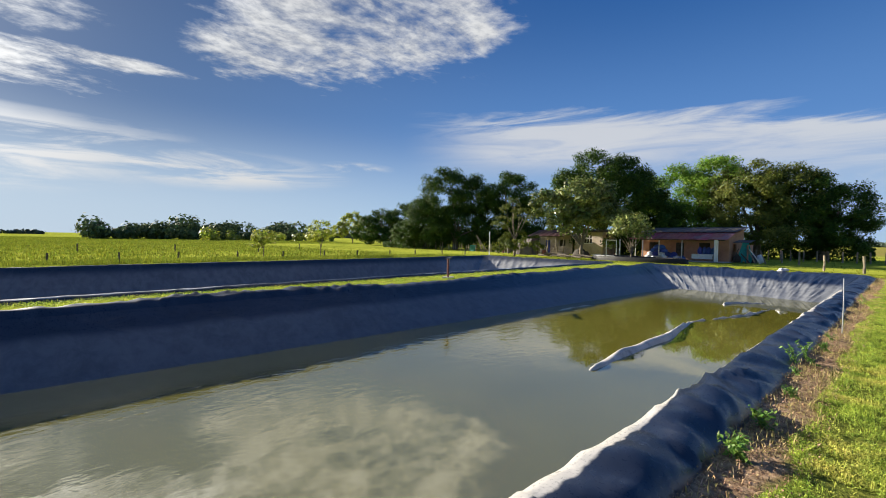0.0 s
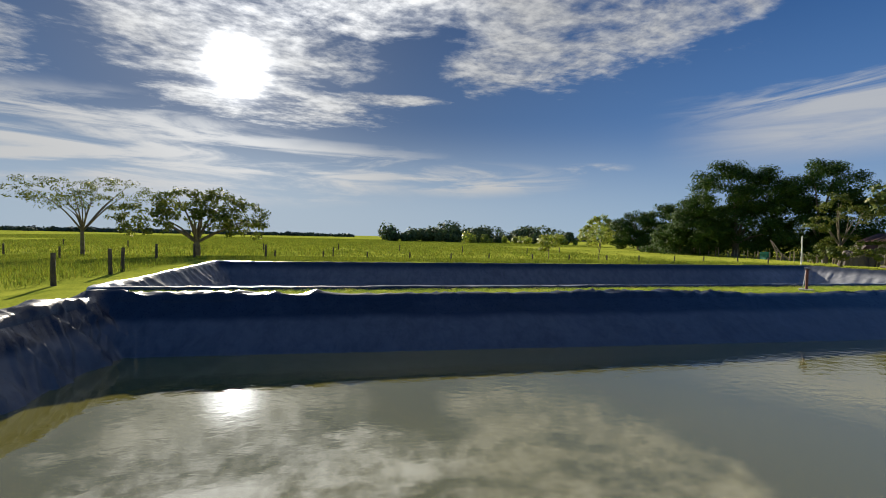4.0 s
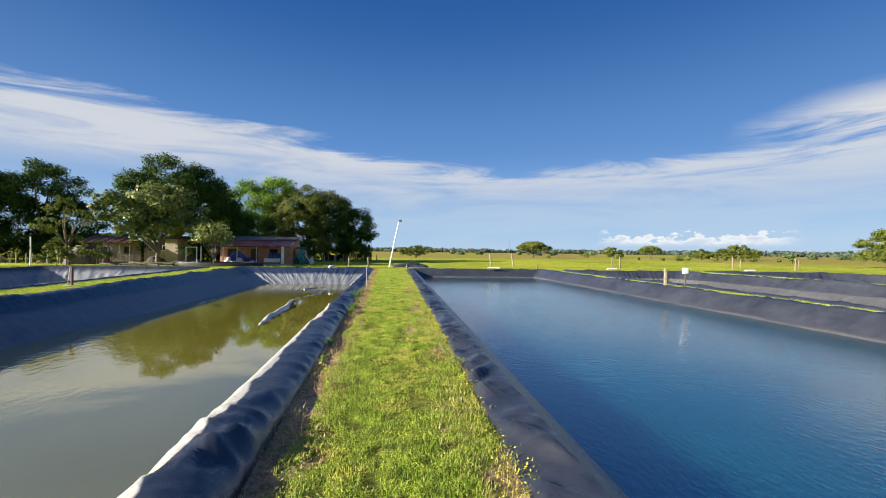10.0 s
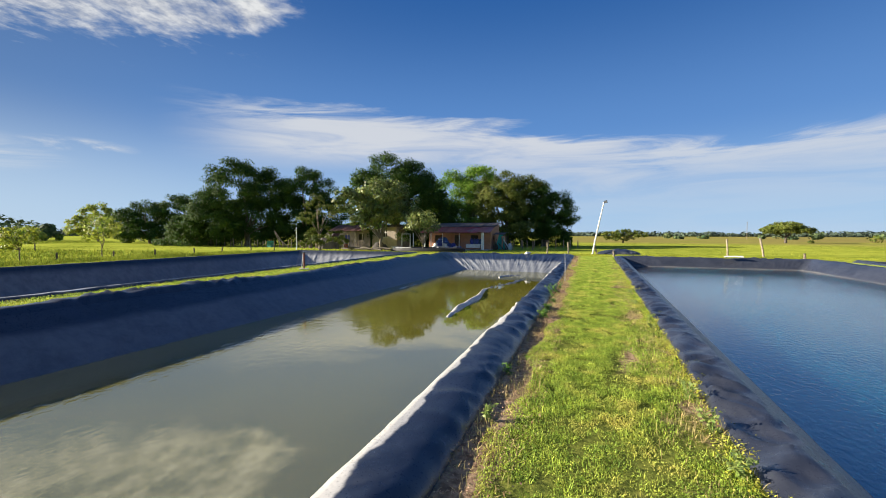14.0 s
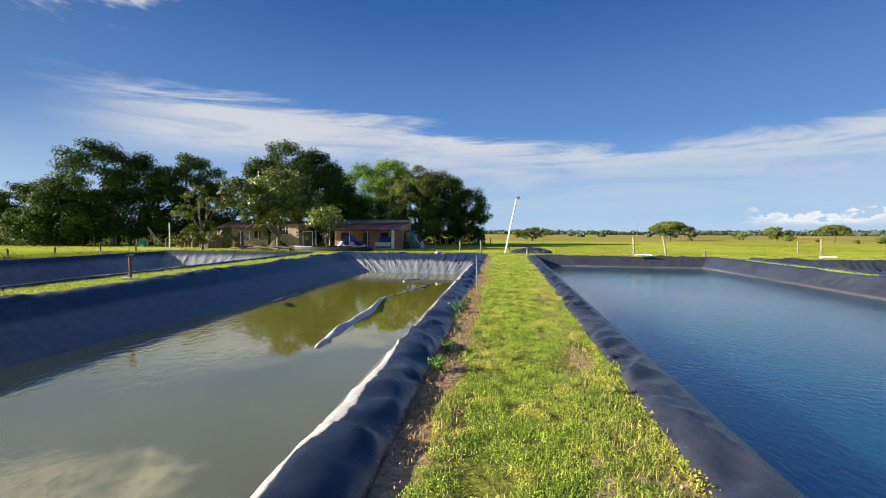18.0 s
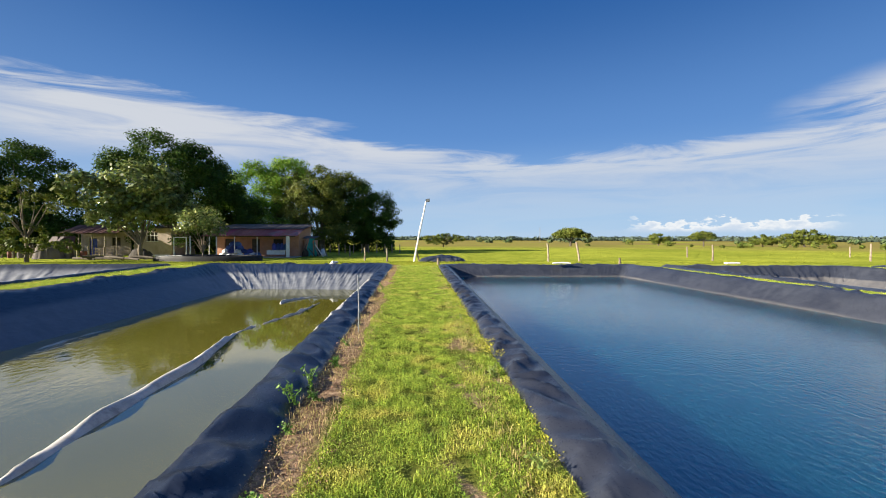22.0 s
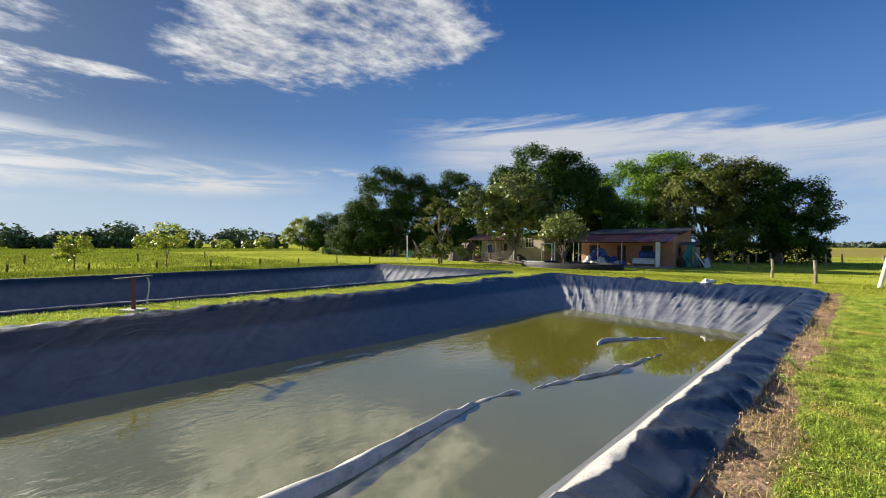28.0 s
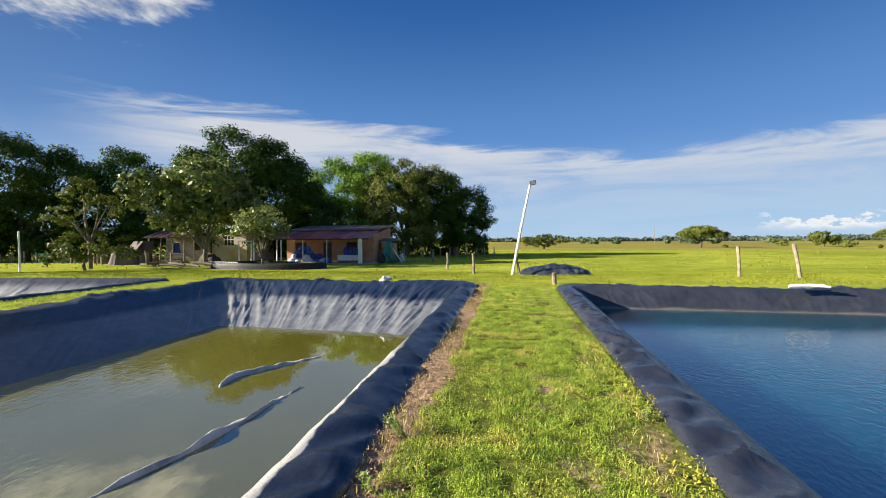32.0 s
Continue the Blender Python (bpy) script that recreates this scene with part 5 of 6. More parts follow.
def beige_house():
    h = thing("yard_house", (-33.6, 46.5, FLOOR), "plain beige plastered house with a barred window", "house")
    L, D = 4.4, 5.5
    part("front_wall", wall_with_holes(L, 3.35, 0.15, [(1.5, 2.8, 1.75, 2.85)]), BEIGE_WALL, h)
    bk = part("back_wall", wall_with_holes(L, 3.75, 0.15, []), BEIGE_WALL, h)
    bk.matrix_local = pose(0, D, 0)
    for x, nm in ((0.075, "west_wall"), (L - 0.075, "east_wall")):
        wl = part(nm, wall_with_holes(D - 0.16, 3.35, 0.15, [], 0.06), BEIGE_WALL, h)
        wl.matrix_local = pose(x, 0.08, 0, 0, 0, 90)
    wn = part("window", box((1.46, 0.07, 0.07), (2.15, -0.09, 1.72), 0.01), WHITE_PAINT, h)
    # pane coloured as the unlit room behind it
    part("pane", box((1.28, 0.02, 1.08), (2.15, 0.03, 2.3)), DARK_INSIDE, wn)
    for x in (1.52, 1.95, 2.37, 2.78):
        part("window_bar", box((0.045, 0.04, 1.08), (x, -0.02, 2.3)), WHITE_PAINT, wn)
    part("window_bar", box((1.28, 0.04, 0.045), (2.15, -0.045, 2.45)), WHITE_PAINT, wn)
    sheet_roof(h, -0.2, L + 0.4, (-0.35, 3.40), (D + 0.5, 3.90), GREY_SHEET, 1.05)
    v = thing("veranda", (-40.2, 44.6, FLOOR), "shaded veranda under a low red-brown sheet roof", "veranda")
    part("back_wall", wall_with_holes(5.8, 2.9, 0.15, [(1.0, 1.9, 0.05, 2.1), (3.6, 4.6, 1.2, 2.2)]), BEIGE_WALL, v).matrix_local = pose(0, 2.6, 0)
    part("door", box((0.9, 0.05, 2.0), (1.45, 2.64, 1.05), 0.01), BLUE_SACK, v, "blue-painted door")
    # opening closed with a panel in the unlit room's colour
    part("shutter", box((1.0, 0.04, 1.0), (4.1, 2.64, 1.7), 0.01), DARK_INSIDE, v)
    sheet_roof(v, -0.4, 5.9, (-0.4, 2.72), (2.9, 3.75), BROWN_SHEET, 1.0)
    part("veranda_beam", box((6.0, 0.10, 0.13), (2.9, 0.0, 2.68), 0.01), DARK_POST, v)
    for x in (0.1, 1.6, 3.1, 4.5, 5.8):
        part("veranda_post", tube([(x, 0.0, -0.05), (x + 0.02, 0.0, 2.66)], [0.06, 0.055], 8), POST_WOOD, v)
    return h


beige_house()


# clutter of the yard
def leaning(at, long_, lean, turn, mat, label, r=0.06, name="leaning_pole", seed=0):
    ob = part(name, tube(bend([(0, 0, -0.05), (math.sin(radians(lean)) * long_ * 0.5, 0.03, math.cos(radians(lean)) * long_ * 0.5), (math.sin(radians(lean)) * long_, 0, math.cos(radians(lean)) * long_)], 3), [r * (1 - 0.05 * i) for i in range(7)], 8, rough=0.1, seed=seed), mat)
    ob.matrix_world = pose(at[0], at[1], bank(*at), 0, 0, turn)
    return tagged(ob, label, "pole")


for k, (x, y, ln, tl) in enumerate(((-46.5, 41.0, 3.2, -38), (-47.6, 41.3, 3.0, -24), (-45.4, 40.6, 2.4, -50))):
    leaning((x, y), ln, tl, 10 * k, POST_WOOD, "grey pole leaning under the mango trees", 0.08, seed=k + 3)
for k in range(4):
    c_ = thing("crate", (-49.6 + 0.04 * k, 41.0, bank(-49.6, 41) + 0.27 * k), "green plastic crate in a stack under the trees", "crate", "stacked crates", 8 * k)
    for x, y, sx_, sy_ in ((0, -0.2, 0.62, 0.03), (0, 0.2, 0.62, 0.03), (-0.3, 0, 0.03, 0.43), (0.3, 0, 0.03, 0.43)):
        part("side", box((sx_ * 1.6, sy_ * 1.0, 0.25), (x * 1.6, y, 0.125), 0.01), GREEN_PLASTIC, c_)
    part("base", box((0.94, 0.38, 0.03), (0, 0, 0.02)), GREEN_PLASTIC, c_)
for k, (x, y, h_) in enumerate(((-37.9, 39.6, 1.5), (-36.9, 39.6, 1.35), (-36.2, 40.0, 1.3), (-39.6, 39.8, 1.4), (-34.9, 39.0, 1.2))):
    p_ = part("yard_post", tube([(0, 0, -0.1), (0.03, 0, h_ * 0.5), (0.0, 0.02, h_)], [0.09, 0.085, 0.08], 8, rough=0.12, seed=k + 60), POST_WOOD)
    p_.matrix_world = pose(x, y, bank(x, y))
    tagged(p_, "stout pale wooden post in the yard", "post", "yard posts")


def curved_sheet(at, w_, l_, turn, tilt, mat, label, name):
    """A bent loose roofing sheet."""
    verts, faces, nx, ny = [], [], 20, 8
    for side in (0.0, 0.012):
        for j in range(ny + 1):
            for i in range(nx + 1):
                u, v = i / nx - 0.5, j / ny
                verts.append((u * w_, v * l_, 0.18 * math.sin(v * math.pi) + 0.02 * math.sin(i * 2.2) + side))
    m = (nx + 1) * (ny + 1)
    for j in range(ny):
        for i in range(nx):
            a = j * (nx + 1) + i
            faces += [(a, a + nx + 1, a + nx + 2, a + 1), (m + a, m + a + 1, m + a + nx + 2, m + a + nx + 1)]
    ob = new(name, flat_mesh(name, verts, faces, mat, True))
    ob.matrix_world = pose(*at, tilt, 0, turn)
    return tagged(ob, label, "sheet")


curved_sheet((-38.7, 40.3, FLOOR), 1.7, 2.6, -18, 62, GREY_SHEET, "bent grey roofing sheet propped in the yard", "loose_sheet")
curved_sheet((-37.3, 41.0, FLOOR), 1.5, 2.4, 25, 75, BROWN_SHEET, "rusty brown roofing sheet propped in the yard", "loose_sheet")
for k, (x, y, tl, mt_) in enumerate(((-10.6, 43.0, -26, POST_WOOD), (-10.2, 43.1, -34, WHITE_PAINT), (-12.6, 42.9, 18, DARK_POST), (-9.8, 43.4, -20, POST_WOOD), (-11.0, 42.7, -40, DARK_POST))):
    leaning((x, y), 1.9 - 0.15 * k, tl, 0, mt_, "plank leaning by the house's side wall", 0.07, "leaning_plank", k + 40)
for k, (x, y, sz) in enumerate(((-35.2, 38.6, 0.9), (-33.9, 38.9, 0.75), (-36.3, 38.5, 0.6), (-40.8, 39.8, 0.8), (-42.2, 40.3, 0.7))):
    d_ = thing("drum", (x, y, bank(x, y)), "dented dark metal drum in the yard", "drum", "drums in the yard", 30 * k)
    part("body", tube([(0, 0, 0), (0, 0, sz * 0.33), (0, 0, sz * 0.36), (0, 0, sz * 0.64), (0, 0, sz * 0.67), (0, 0, sz)], [0.29, 0.29, 0.305, 0.305, 0.29, 0.29], 16, rough=0.02, seed=k), (GREY_SHEET, RUST, DARK_POST)[k % 3], d_)
    part("lid", tube([(0, 0, sz), (0, 0, sz + 0.03)], [0.30, 0.30], 16), CHARCOAL, d_)

# white pipe frame and covered machine of the yard
# plain upright rectangle of white pipe, its use unknown
fr = thing("yard_frame", (-23.8, 38.0, bank(-23.8, 38.0)), "plain white-painted rectangular pipe frame standing in the yard", "rack")
for x in (-0.62, 0.62):
    part("rack_post", tube([(x, 0, -0.1), (x, 0, 2.25)], [0.06, 0.055], 8), WHITE_PAINT, fr)
part("top_rail", box((1.3, 0.09, 0.09), (0, 0, 2.22), 0.015), WHITE_PAINT, fr)
part("bottom_rail", box((1.3, 0.09, 0.09), (0, 0, 0.16), 0.015), WHITE_PAINT, fr)


def covered_machine(at, size, turn, mat, label, seed):
    """Something bulky under a slack sheet that falls in folds to the ground."""
    verts, faces, nx, ny = [], [], 30, 20
    for j in range(ny + 1):
        for i in range(nx + 1):
            u, v = i / nx * 2 - 1, j / ny * 2 - 1
            r = (abs(u) ** 3 + abs(v) ** 3) ** (1 / 3)
            top = 0.78 + 0.22 * noise.noise((u * 1.5, v * 1.5, seed)) + (0.2 if u < 0.1 else 0.0)
            side = max(0.0, min(1.0, (1.0 - r) * 3.2)) ** 0.7
            fold_ = 0.05 * math.sin(math.atan2(v, u) * 17 + seed) * (1 - side)
            verts.append((u * size[0] * 0.5 * (1 + fold_), v * size[1] * 0.5 * (1 + fold_), size[2] * top * side - 0.03))
    for j in range(ny):
        for i in range(nx):
            k = j * (nx + 1) + i
            faces.append((k, k + 1, k + nx + 2, k + nx + 1))
    ob = new("covered_machine", flat_mesh("covered_machine", verts, faces, mat, True))
    ob.matrix_world = pose(at[0], at[1], bank(*at), 0, 0, turn)
    return tagged(ob, label, "machine")


covered_machine((-36.6, 38.2), (2.6, 1.8, 1.7), 20, GREY_SHEET, "bulky machine under a slack grey cover in the yard", 3.0)
covered_machine((-28.6, 39.6), (2.4, 1.6, 1.0), -15, DARK_INSIDE, "low machine under a dark cover by the wall", 7.0)
rw = random.Random(12)
for k in range(16):
    fw = part("firewood", tube(bend([(-0.55, 0, 0), (0, rw.uniform(-.05, .05), 0.01), (0.55, 0, 0)], 2), [0.075, 0.08, 0.08, 0.075, 0.07], 7, rough=0.15, seed=k), BARK if k % 3 else POST_WOOD)
    row = 0 if k < 7 else 1 if k < 12 else 2
    x, y = -29.6 + 0.17 * (k if k < 7 else k - 6.5 if k < 12 else k - 11.0), 36.6 + rw.uniform(-.08, .08)
    fw.matrix_world = pose(x, y, bank(x, y) + 0.07 + 0.14 * row, 0, 0, 90 + rw.uniform(-8, 8))
    tagged(fw, "split log stacked as firewood in the yard", "log", "stacked firewood")

# white posts of the yard
for k, (x, y, h_) in enumerate(((-22.3, 37.0, 2.35), (-19.9, 37.4, 2.3), (-33.0, 36.8, 1.3), (-30.6, 37.0, 1.2))):
    p_ = part("yard_post", tube([(0, 0, -0.1), (0.02, 0, h_ * 0.5), (0, 0.02, h_)], [0.07, 0.062, 0.058], 8, rough=0.05, seed=k), WHITE_PAINT if h_ > 2 else POST_WOOD)
    p_.matrix_world = pose(x, y, bank(x, y))
    tagged(p_, "white-painted upright post in the yard" if h_ > 2 else "short wooden post in the yard", "post", "yard posts")
be = thing("garden_bench", (-31.2, 37.6, bank(-30, 37.6)), "slatted wooden garden bench in the yard", "bench", "", 12)
for k in range(3):
    part("slat", box((1.7, 0.12, 0.03), (0, 0.1 + 0.16 * k, 0.45), 0.005), POST_WOOD, be)
for k in range(4):
    part("back_slat", box((1.7, 0.03, 0.10), (0, 0.55, 0.62 + 0.15 * k), 0.005), POST_WOOD, be)
for x in (-0.8, 0.8):
    part("bench_leg", box((0.07, 0.07, 0.45), (x, 0.06, 0.22), 0.005), POST_WOOD, be)
    part("back_leg", box((0.07, 0.07, 1.2), (x, 0.60, 0.6), 0.005), POST_WOOD, be)
for k in range(7):
    x, y = -31.5 + 1.1 * k + rr.uniform(-.3, .3), 35.4 + rr.uniform(-.4, .4)
    lg = part("log", tube(bend([(-1.2, 0, 0), (0, 0.1 * (k % 3 - 1), 0.04), (1.3, 0, 0)], 3), [0.13 - 0.008 * i for i in range(7)], 8, rough=0.1, seed=k), DARK_POST)
    lg.matrix_world = pose(x, y, bank(x, y) + 0.12 + 0.16 * (k % 2), 0, 2, rr.uniform(-25, 25))
    tagged(lg, "weathered felled log lying in the yard", "log", "logs in the yard")


# low black tank before the house
def tank():
    verts, faces, n = [], [], 72
    prof = [(1.06, -0.02), (1.05, 0.2), (1.045, 0.42), (1.02, 0.5), (0.985, 0.48), (0.97, 0.3), (0.95, 0.08), (0.0, 0.06)]
    for r, z in prof:
        for k in range(n):
            a = k * math.tau / n
            wv = 0.03 * noise.noise((math.cos(a) * 7, math.sin(a) * 7, z * 4)) if r > 0.1 else 0
            sag = 0.10 * noise.noise((math.cos(a) * 1.6, math.sin(a) * 1.6, 8.0)) if 0.3 < z else 0
            verts.append((4.7 * (r + wv) * math.cos(a), 1.9 * (r + wv) * math.sin(a), z + sag))
    for j in range(len(prof) - 1):
        for k in range(n):
            faces.append((j * n + k, j * n + (k + 1) % n, (j + 1) * n + (k + 1) % n, (j + 1) * n + k))
    t_ = thing("lined_tank", (-19.2, 34.2, bank(-19.2, 34.2)), "low oval tank of black liner before the house", "tank")
    part("wall", flat_mesh("wall", verts, faces, TANK_LINER, True), None, t_)
    # pale strip added for the highlight on the left of the edge
    part("edge_highlight", tube([(4.75 * math.cos(k * math.tau / 40), 1.93 * math.sin(k * math.tau / 40), 0.50 + 0.10 * noise.noise((math.cos(k * math.tau / 40) * 1.6, math.sin(k * math.tau / 40) * 1.6, 8.0))) for k in range(20, 29)], [0.03] * 9, 8), HOSE, t_, "pale strip standing for the highlight on the tank's edge")
    return t_


tank()
bo = thing("flat_board", (-23.2, 33.6, bank(-23, 33.6) + 0.56), "white board lying across the tank's edge", "board", "", 12)
part("plank", box((1.3, 0.4, 0.05), (0, 0, 0), 0.01), WHITE_PAINT, bo)


# ---- posts and poles ----
def post(at, h_, lean=(0.0, 0.0), r=0.07, mat=POST_WOOD, label="weathered wooden fence post", group="fence posts", seed=0, name="fence_post"):
    line = bend([(0, 0, -0.12), (lean[0] * 0.5 + 0.02, lean[1] * 0.5, h_ * 0.5), (lean[0], lean[1], h_)], 3)
    ob = part(name, tube(line, [r * (1.0 - 0.03 * i) for i in range(len(line))], 8, rough=0.17, seed=seed), mat)
    ob.matrix_world = pose(at[0], at[1], bank(*at))
    return tagged(ob, label, "post", group)


post((10.3, 22.7), 1.38, (-0.08, 0), 0.08, POST_WOOD, "pale gnarled fence post leaning a little", seed=1)
post((12.6, 22.5), 1.48, (-0.28, 0), 0.08, POST_WOOD, "pale gnarled fence post leaning over", seed=2)
for k, (x, y, h_) in enumerate(((27.0, 27.8, 1.5), (39.0, 25.0, 1.5), (46.0, 24.0, 1.5), (33.0, 40.0, 1.3), (54.0, 40.0, 1.3), (62.0, 38.0, 1.3))):
    post((x, y), h_, (0.05 * (k % 3 - 1), 0), 0.08, POST_WOOD, "pale fence post in the eastern pasture", seed=10 + k)
for k, (x, y, h_) in enumerate(((-1.74, 25.9, 1.15), (-4.4, 34.2, 1.25), (-7.2, 43.6, 1.3), (-9.2, 48.0, 1.3))):
    post((x, y), h_, (0.03 * (k % 3 - 1), 0), 0.085, POST_WOOD, "upright fence post beside the grove", seed=20 + k)
for k in range(11):
    post((-13.0 + 1.15 * k, 55.5 + 0.5 * (k % 3)), 1.3, (0.04 * (k % 3 - 1), 0), 0.08, POST_WOOD, "fence post under the grove's edge", seed=30 + k)
for k, y in enumerate((-20.8, -17.6, -14.5, -11.4, -8.3, -5.3, -1.8, 1.4, 4.6, 7.7, 10.9, 13.9, 17.2, 20.6)):
    post((-31.0 - 0.2 * (k % 2), y), 0.58, (0.04 * (k % 3 - 1), 0.03 * (k % 2)), 0.06, DARK_POST, "short dark fence post along the western pasture", seed=50 + k)
for k, (x, y) in enumerate(((-11.9, -24.1), (-14.0, -23.6), (-17.6, -24.0), (-18.8, -24.2), (-26.8, -26.4), (-27.3, -24.6), (-29.5, -21.1), (-34.8, -36.0), (-40.0, -43.0), (-43.0, -17.6))):
    post((x, y), 0.95, (0.05 * (k % 3 - 1), 0), 0.07, DARK_POST, "dark fence post behind the ponds", seed=70 + k)
for k in range(9):
    post((-62 + 2.5 * (k % 4), -52 + 8.5 * k), 0.95, (0.04 * (k % 3 - 1), 0), 0.08, DARK_POST, "far fence post in the western pasture", "far fence posts", seed=90 + k)
for k in range(26):
    post((-56.0 + 0.95 * k, 41.5 - 0.12 * k + 0.3 * (k % 2)), 1.0 + 0.35 * (k * 7 % 5) / 4, (0.05 * (k % 3 - 1), 0), 0.08, POST_WOOD, "fence post under the mango trees", seed=120 + k)
for k in range(13):
    post((-75.5 + 1.4 * k + 0.4 * (k * 5 % 3), 42.4 + 0.35 * (k % 2)), 1.45 + 0.5 * (k * 3 % 4) / 3, (0.1 * (k % 3 - 1), 0), 0.10, POST_WOOD, "pale fence post before the western mango trees", seed=160 + k)
post((-33.0, 26.5), 2.9, (0.0, 0), 0.06, WHITE_PAINT, "tall thin white post by the yard", "", 140, "white_post")
post((1.8, 18.1), 0.42, (0, 0), 0.09, POST_WOOD, "short sawn stump of a post on the path", "", 141, "stub_post")
post((13.2, 17.7), 0.42, (0, 0), 0.08, POST_WOOD, "short sawn stump of a post at the pond's head", "", 142, "stub_post")
post((13.45, 0.9), 0.85, (0, 0), 0.10, POST_WOOD, "thick pale post on the bank between ponds", "", 143, "bank_post")
mb = thing("meter_post", (13.5, -0.4, 0), "white box on a thin post between the ponds", "post")
part("post", tube([(0, 0, -0.1), (0, 0, 0.7)], [0.03, 0.03], 8), DARK_POST, mb)
part("box", box((0.22, 0.18, 0.26), (0, 0, 0.80), 0.03), WHITE_PAINT, mb)
st = part("marker_stick", tube([(0, 0, -0.1), (0.004, 0, 0.5), (-0.006, 0.004, 0.98)], [0.011, 0.010, 0.009], 8), METAL)
st.matrix_world = pose(-0.76, -0.6, 0)
tagged(st, "thin bare metal rod stuck upright beside the liner", "stick")
far_pole = part("utility_pole", tube([(0, 0, -0.2), (0, 0, 9.0)], [0.14, 0.10], 8), POST_WOOD)
far_pole.matrix_world = pose(76.0, 235.0, -0.55)
tagged(far_pole, "slim far utility pole beyond the pasture", "pole")

lp = thing("floodlight_pole", (0.35, 23.8, bank(0.35, 23.8)), "leaning white pole with a small floodlight on top", "lamp post")
part("pole", tube(bend([(0, 0, -0.15), (0.45, 0.02, 2.3), (0.92, 0.05, 4.55)], 4), [0.075 - 0.003 * k for k in range(9)], 10), WHITE_PAINT, lp)
part("brace", tube([(0.42, 0.03, -0.05), (0.12, 0.03, 1.35)], [0.055, 0.05], 8), POST_WOOD, lp, "short grey wooden brace")
fl = part("floodlight", box((0.30, 0.10, 0.22), (1.05, -0.02, 4.62), 0.02, (0, -12, 0)), CHARCOAL, lp)
part("glass", box((0.25, 0.012, 0.17), (1.05, -0.077, 4.62), 0.0, (0, -12, 0)), LENS, fl)
part("bracket", tube([(0.93, 0.05, 4.5), (1.02, 0.03, 4.56)], [0.02, 0.02], 6), METAL, fl)

# red pipe outlet on the west bank
tp = thing("outlet_pipe", (-12.2, 0.5, 0), "dark red T-shaped pipe with a hanging hose", "pipe", "", 128)
part("standpipe", tube([(0, 0, -0.1), (0, 0, 0.78)], [0.045, 0.045], 10), RUST, tp)
part("crossbar", box((0.95, 0.16, 0.035), (0, 0, 0.79), 0.008), CHARCOAL, tp, "thin black crossbar")
part("hose", tube(bend([(0.30, 0, 0.81), (0.46, 0.03, 0.72), (0.50, 0.05, 0.45), (0.48, 0.08, 0.2), (0.55, 0.10, 0.06)], 3), [0.018] * 13, 7), HOSE, tp, "pale grey hose")
part("footing", box((0.42, 0.42, 0.08), (0, 0, 0.02), 0.02), CONCRETE, tp)


# tarp-covered mound
def mound():
    verts, faces, nx, ny = [], [], 44, 24
    for j in range(ny + 1):
        for i in range(nx + 1):
            u, v = i / nx * 2 - 1, j / ny * 2 - 1
            r = (abs(u) ** 2.6 + abs(v) ** 2.6) ** (1 / 2.6)
            h_ = max(0.0, 1 - r) ** 0.5 * 0.56 + 0.06 * noise.noise((u * 3.2, v * 3, 2.0)) + 0.075 * (1 - abs(noise.noise((u * 6, v * 4, 5.0))) * 2.4)
            verts.append((u * 1.95, v * 1.4, h_ * min(1, (1.03 - r) * 6) if r < 1.03 else -0.06))
    for j in range(ny):
        for i in range(nx):
            a = j * (nx + 1) + i
            faces.append((a, a + 1, a + nx + 2, a + nx + 1))
    ob = new("tarp_mound", flat_mesh("tarp_mound", verts, faces, LINER, True))
    ob.matrix_world = pose(2.6, 25.2, bank(2.6, 25.2) - 0.01, 0, 0, 3)
    return tagged(ob, "low mound covered with wrinkled black plastic sheet", "mound")


mound()

# the ridge of loose liner breaking the green water
def liner_fold(points, half, label, seed):
    """A slack fold of sheet: a low uneven ridge with a rounded back, pulled into creases. half: its half-width at each point."""
    line = bend(points, 8)
    wide_ = [half[min(int(i / 8), len(half) - 2)] * (1 - i / 8 % 1) + half[min(int(i / 8) + 1, len(half) - 1)] * (i / 8 % 1) for i in range(len(line))]
    verts, faces, n = [], [], 15
    for i, p in enumerate(line):
        a = (line[min(i + 1, len(line) - 1)] - line[max(i - 1, 0)]).normalized()
        side = Vector((a.y, -a.x, 0)).normalized()
        for k in range(n):
            u = k / (n - 1) * 2 - 1
            back_ = 0.5 + 0.5 * math.cos(u * math.pi)
            rough_ = 0.06 * noise.noise((i * 0.3, u * 2.2, seed)) + 0.045 * (1 - min(1.0, abs(noise.noise((i * 0.13 + u * 1.3, u * 0.6, seed + 4))) * 4.0))
            q = p + side * (u * wide_[i] * 1.5 + 0.05 * noise.noise((i * 0.15, u, seed + 9)))
            verts.append((q.x, q.y, p.z - 0.13 + (0.13 + wide_[i] * 0.42) * back_ + rough_ * back_))
    for i in range(len(line) - 1):
        for k in range(n - 1):
            j = i * n + k
            faces.append((j, j + 1, j + n + 1, j + n))
    ob = new("liner_ridge", flat_mesh("liner_ridge", verts, faces, FOLD_LINER, True))
    return tagged(ob, label, "liner fold")


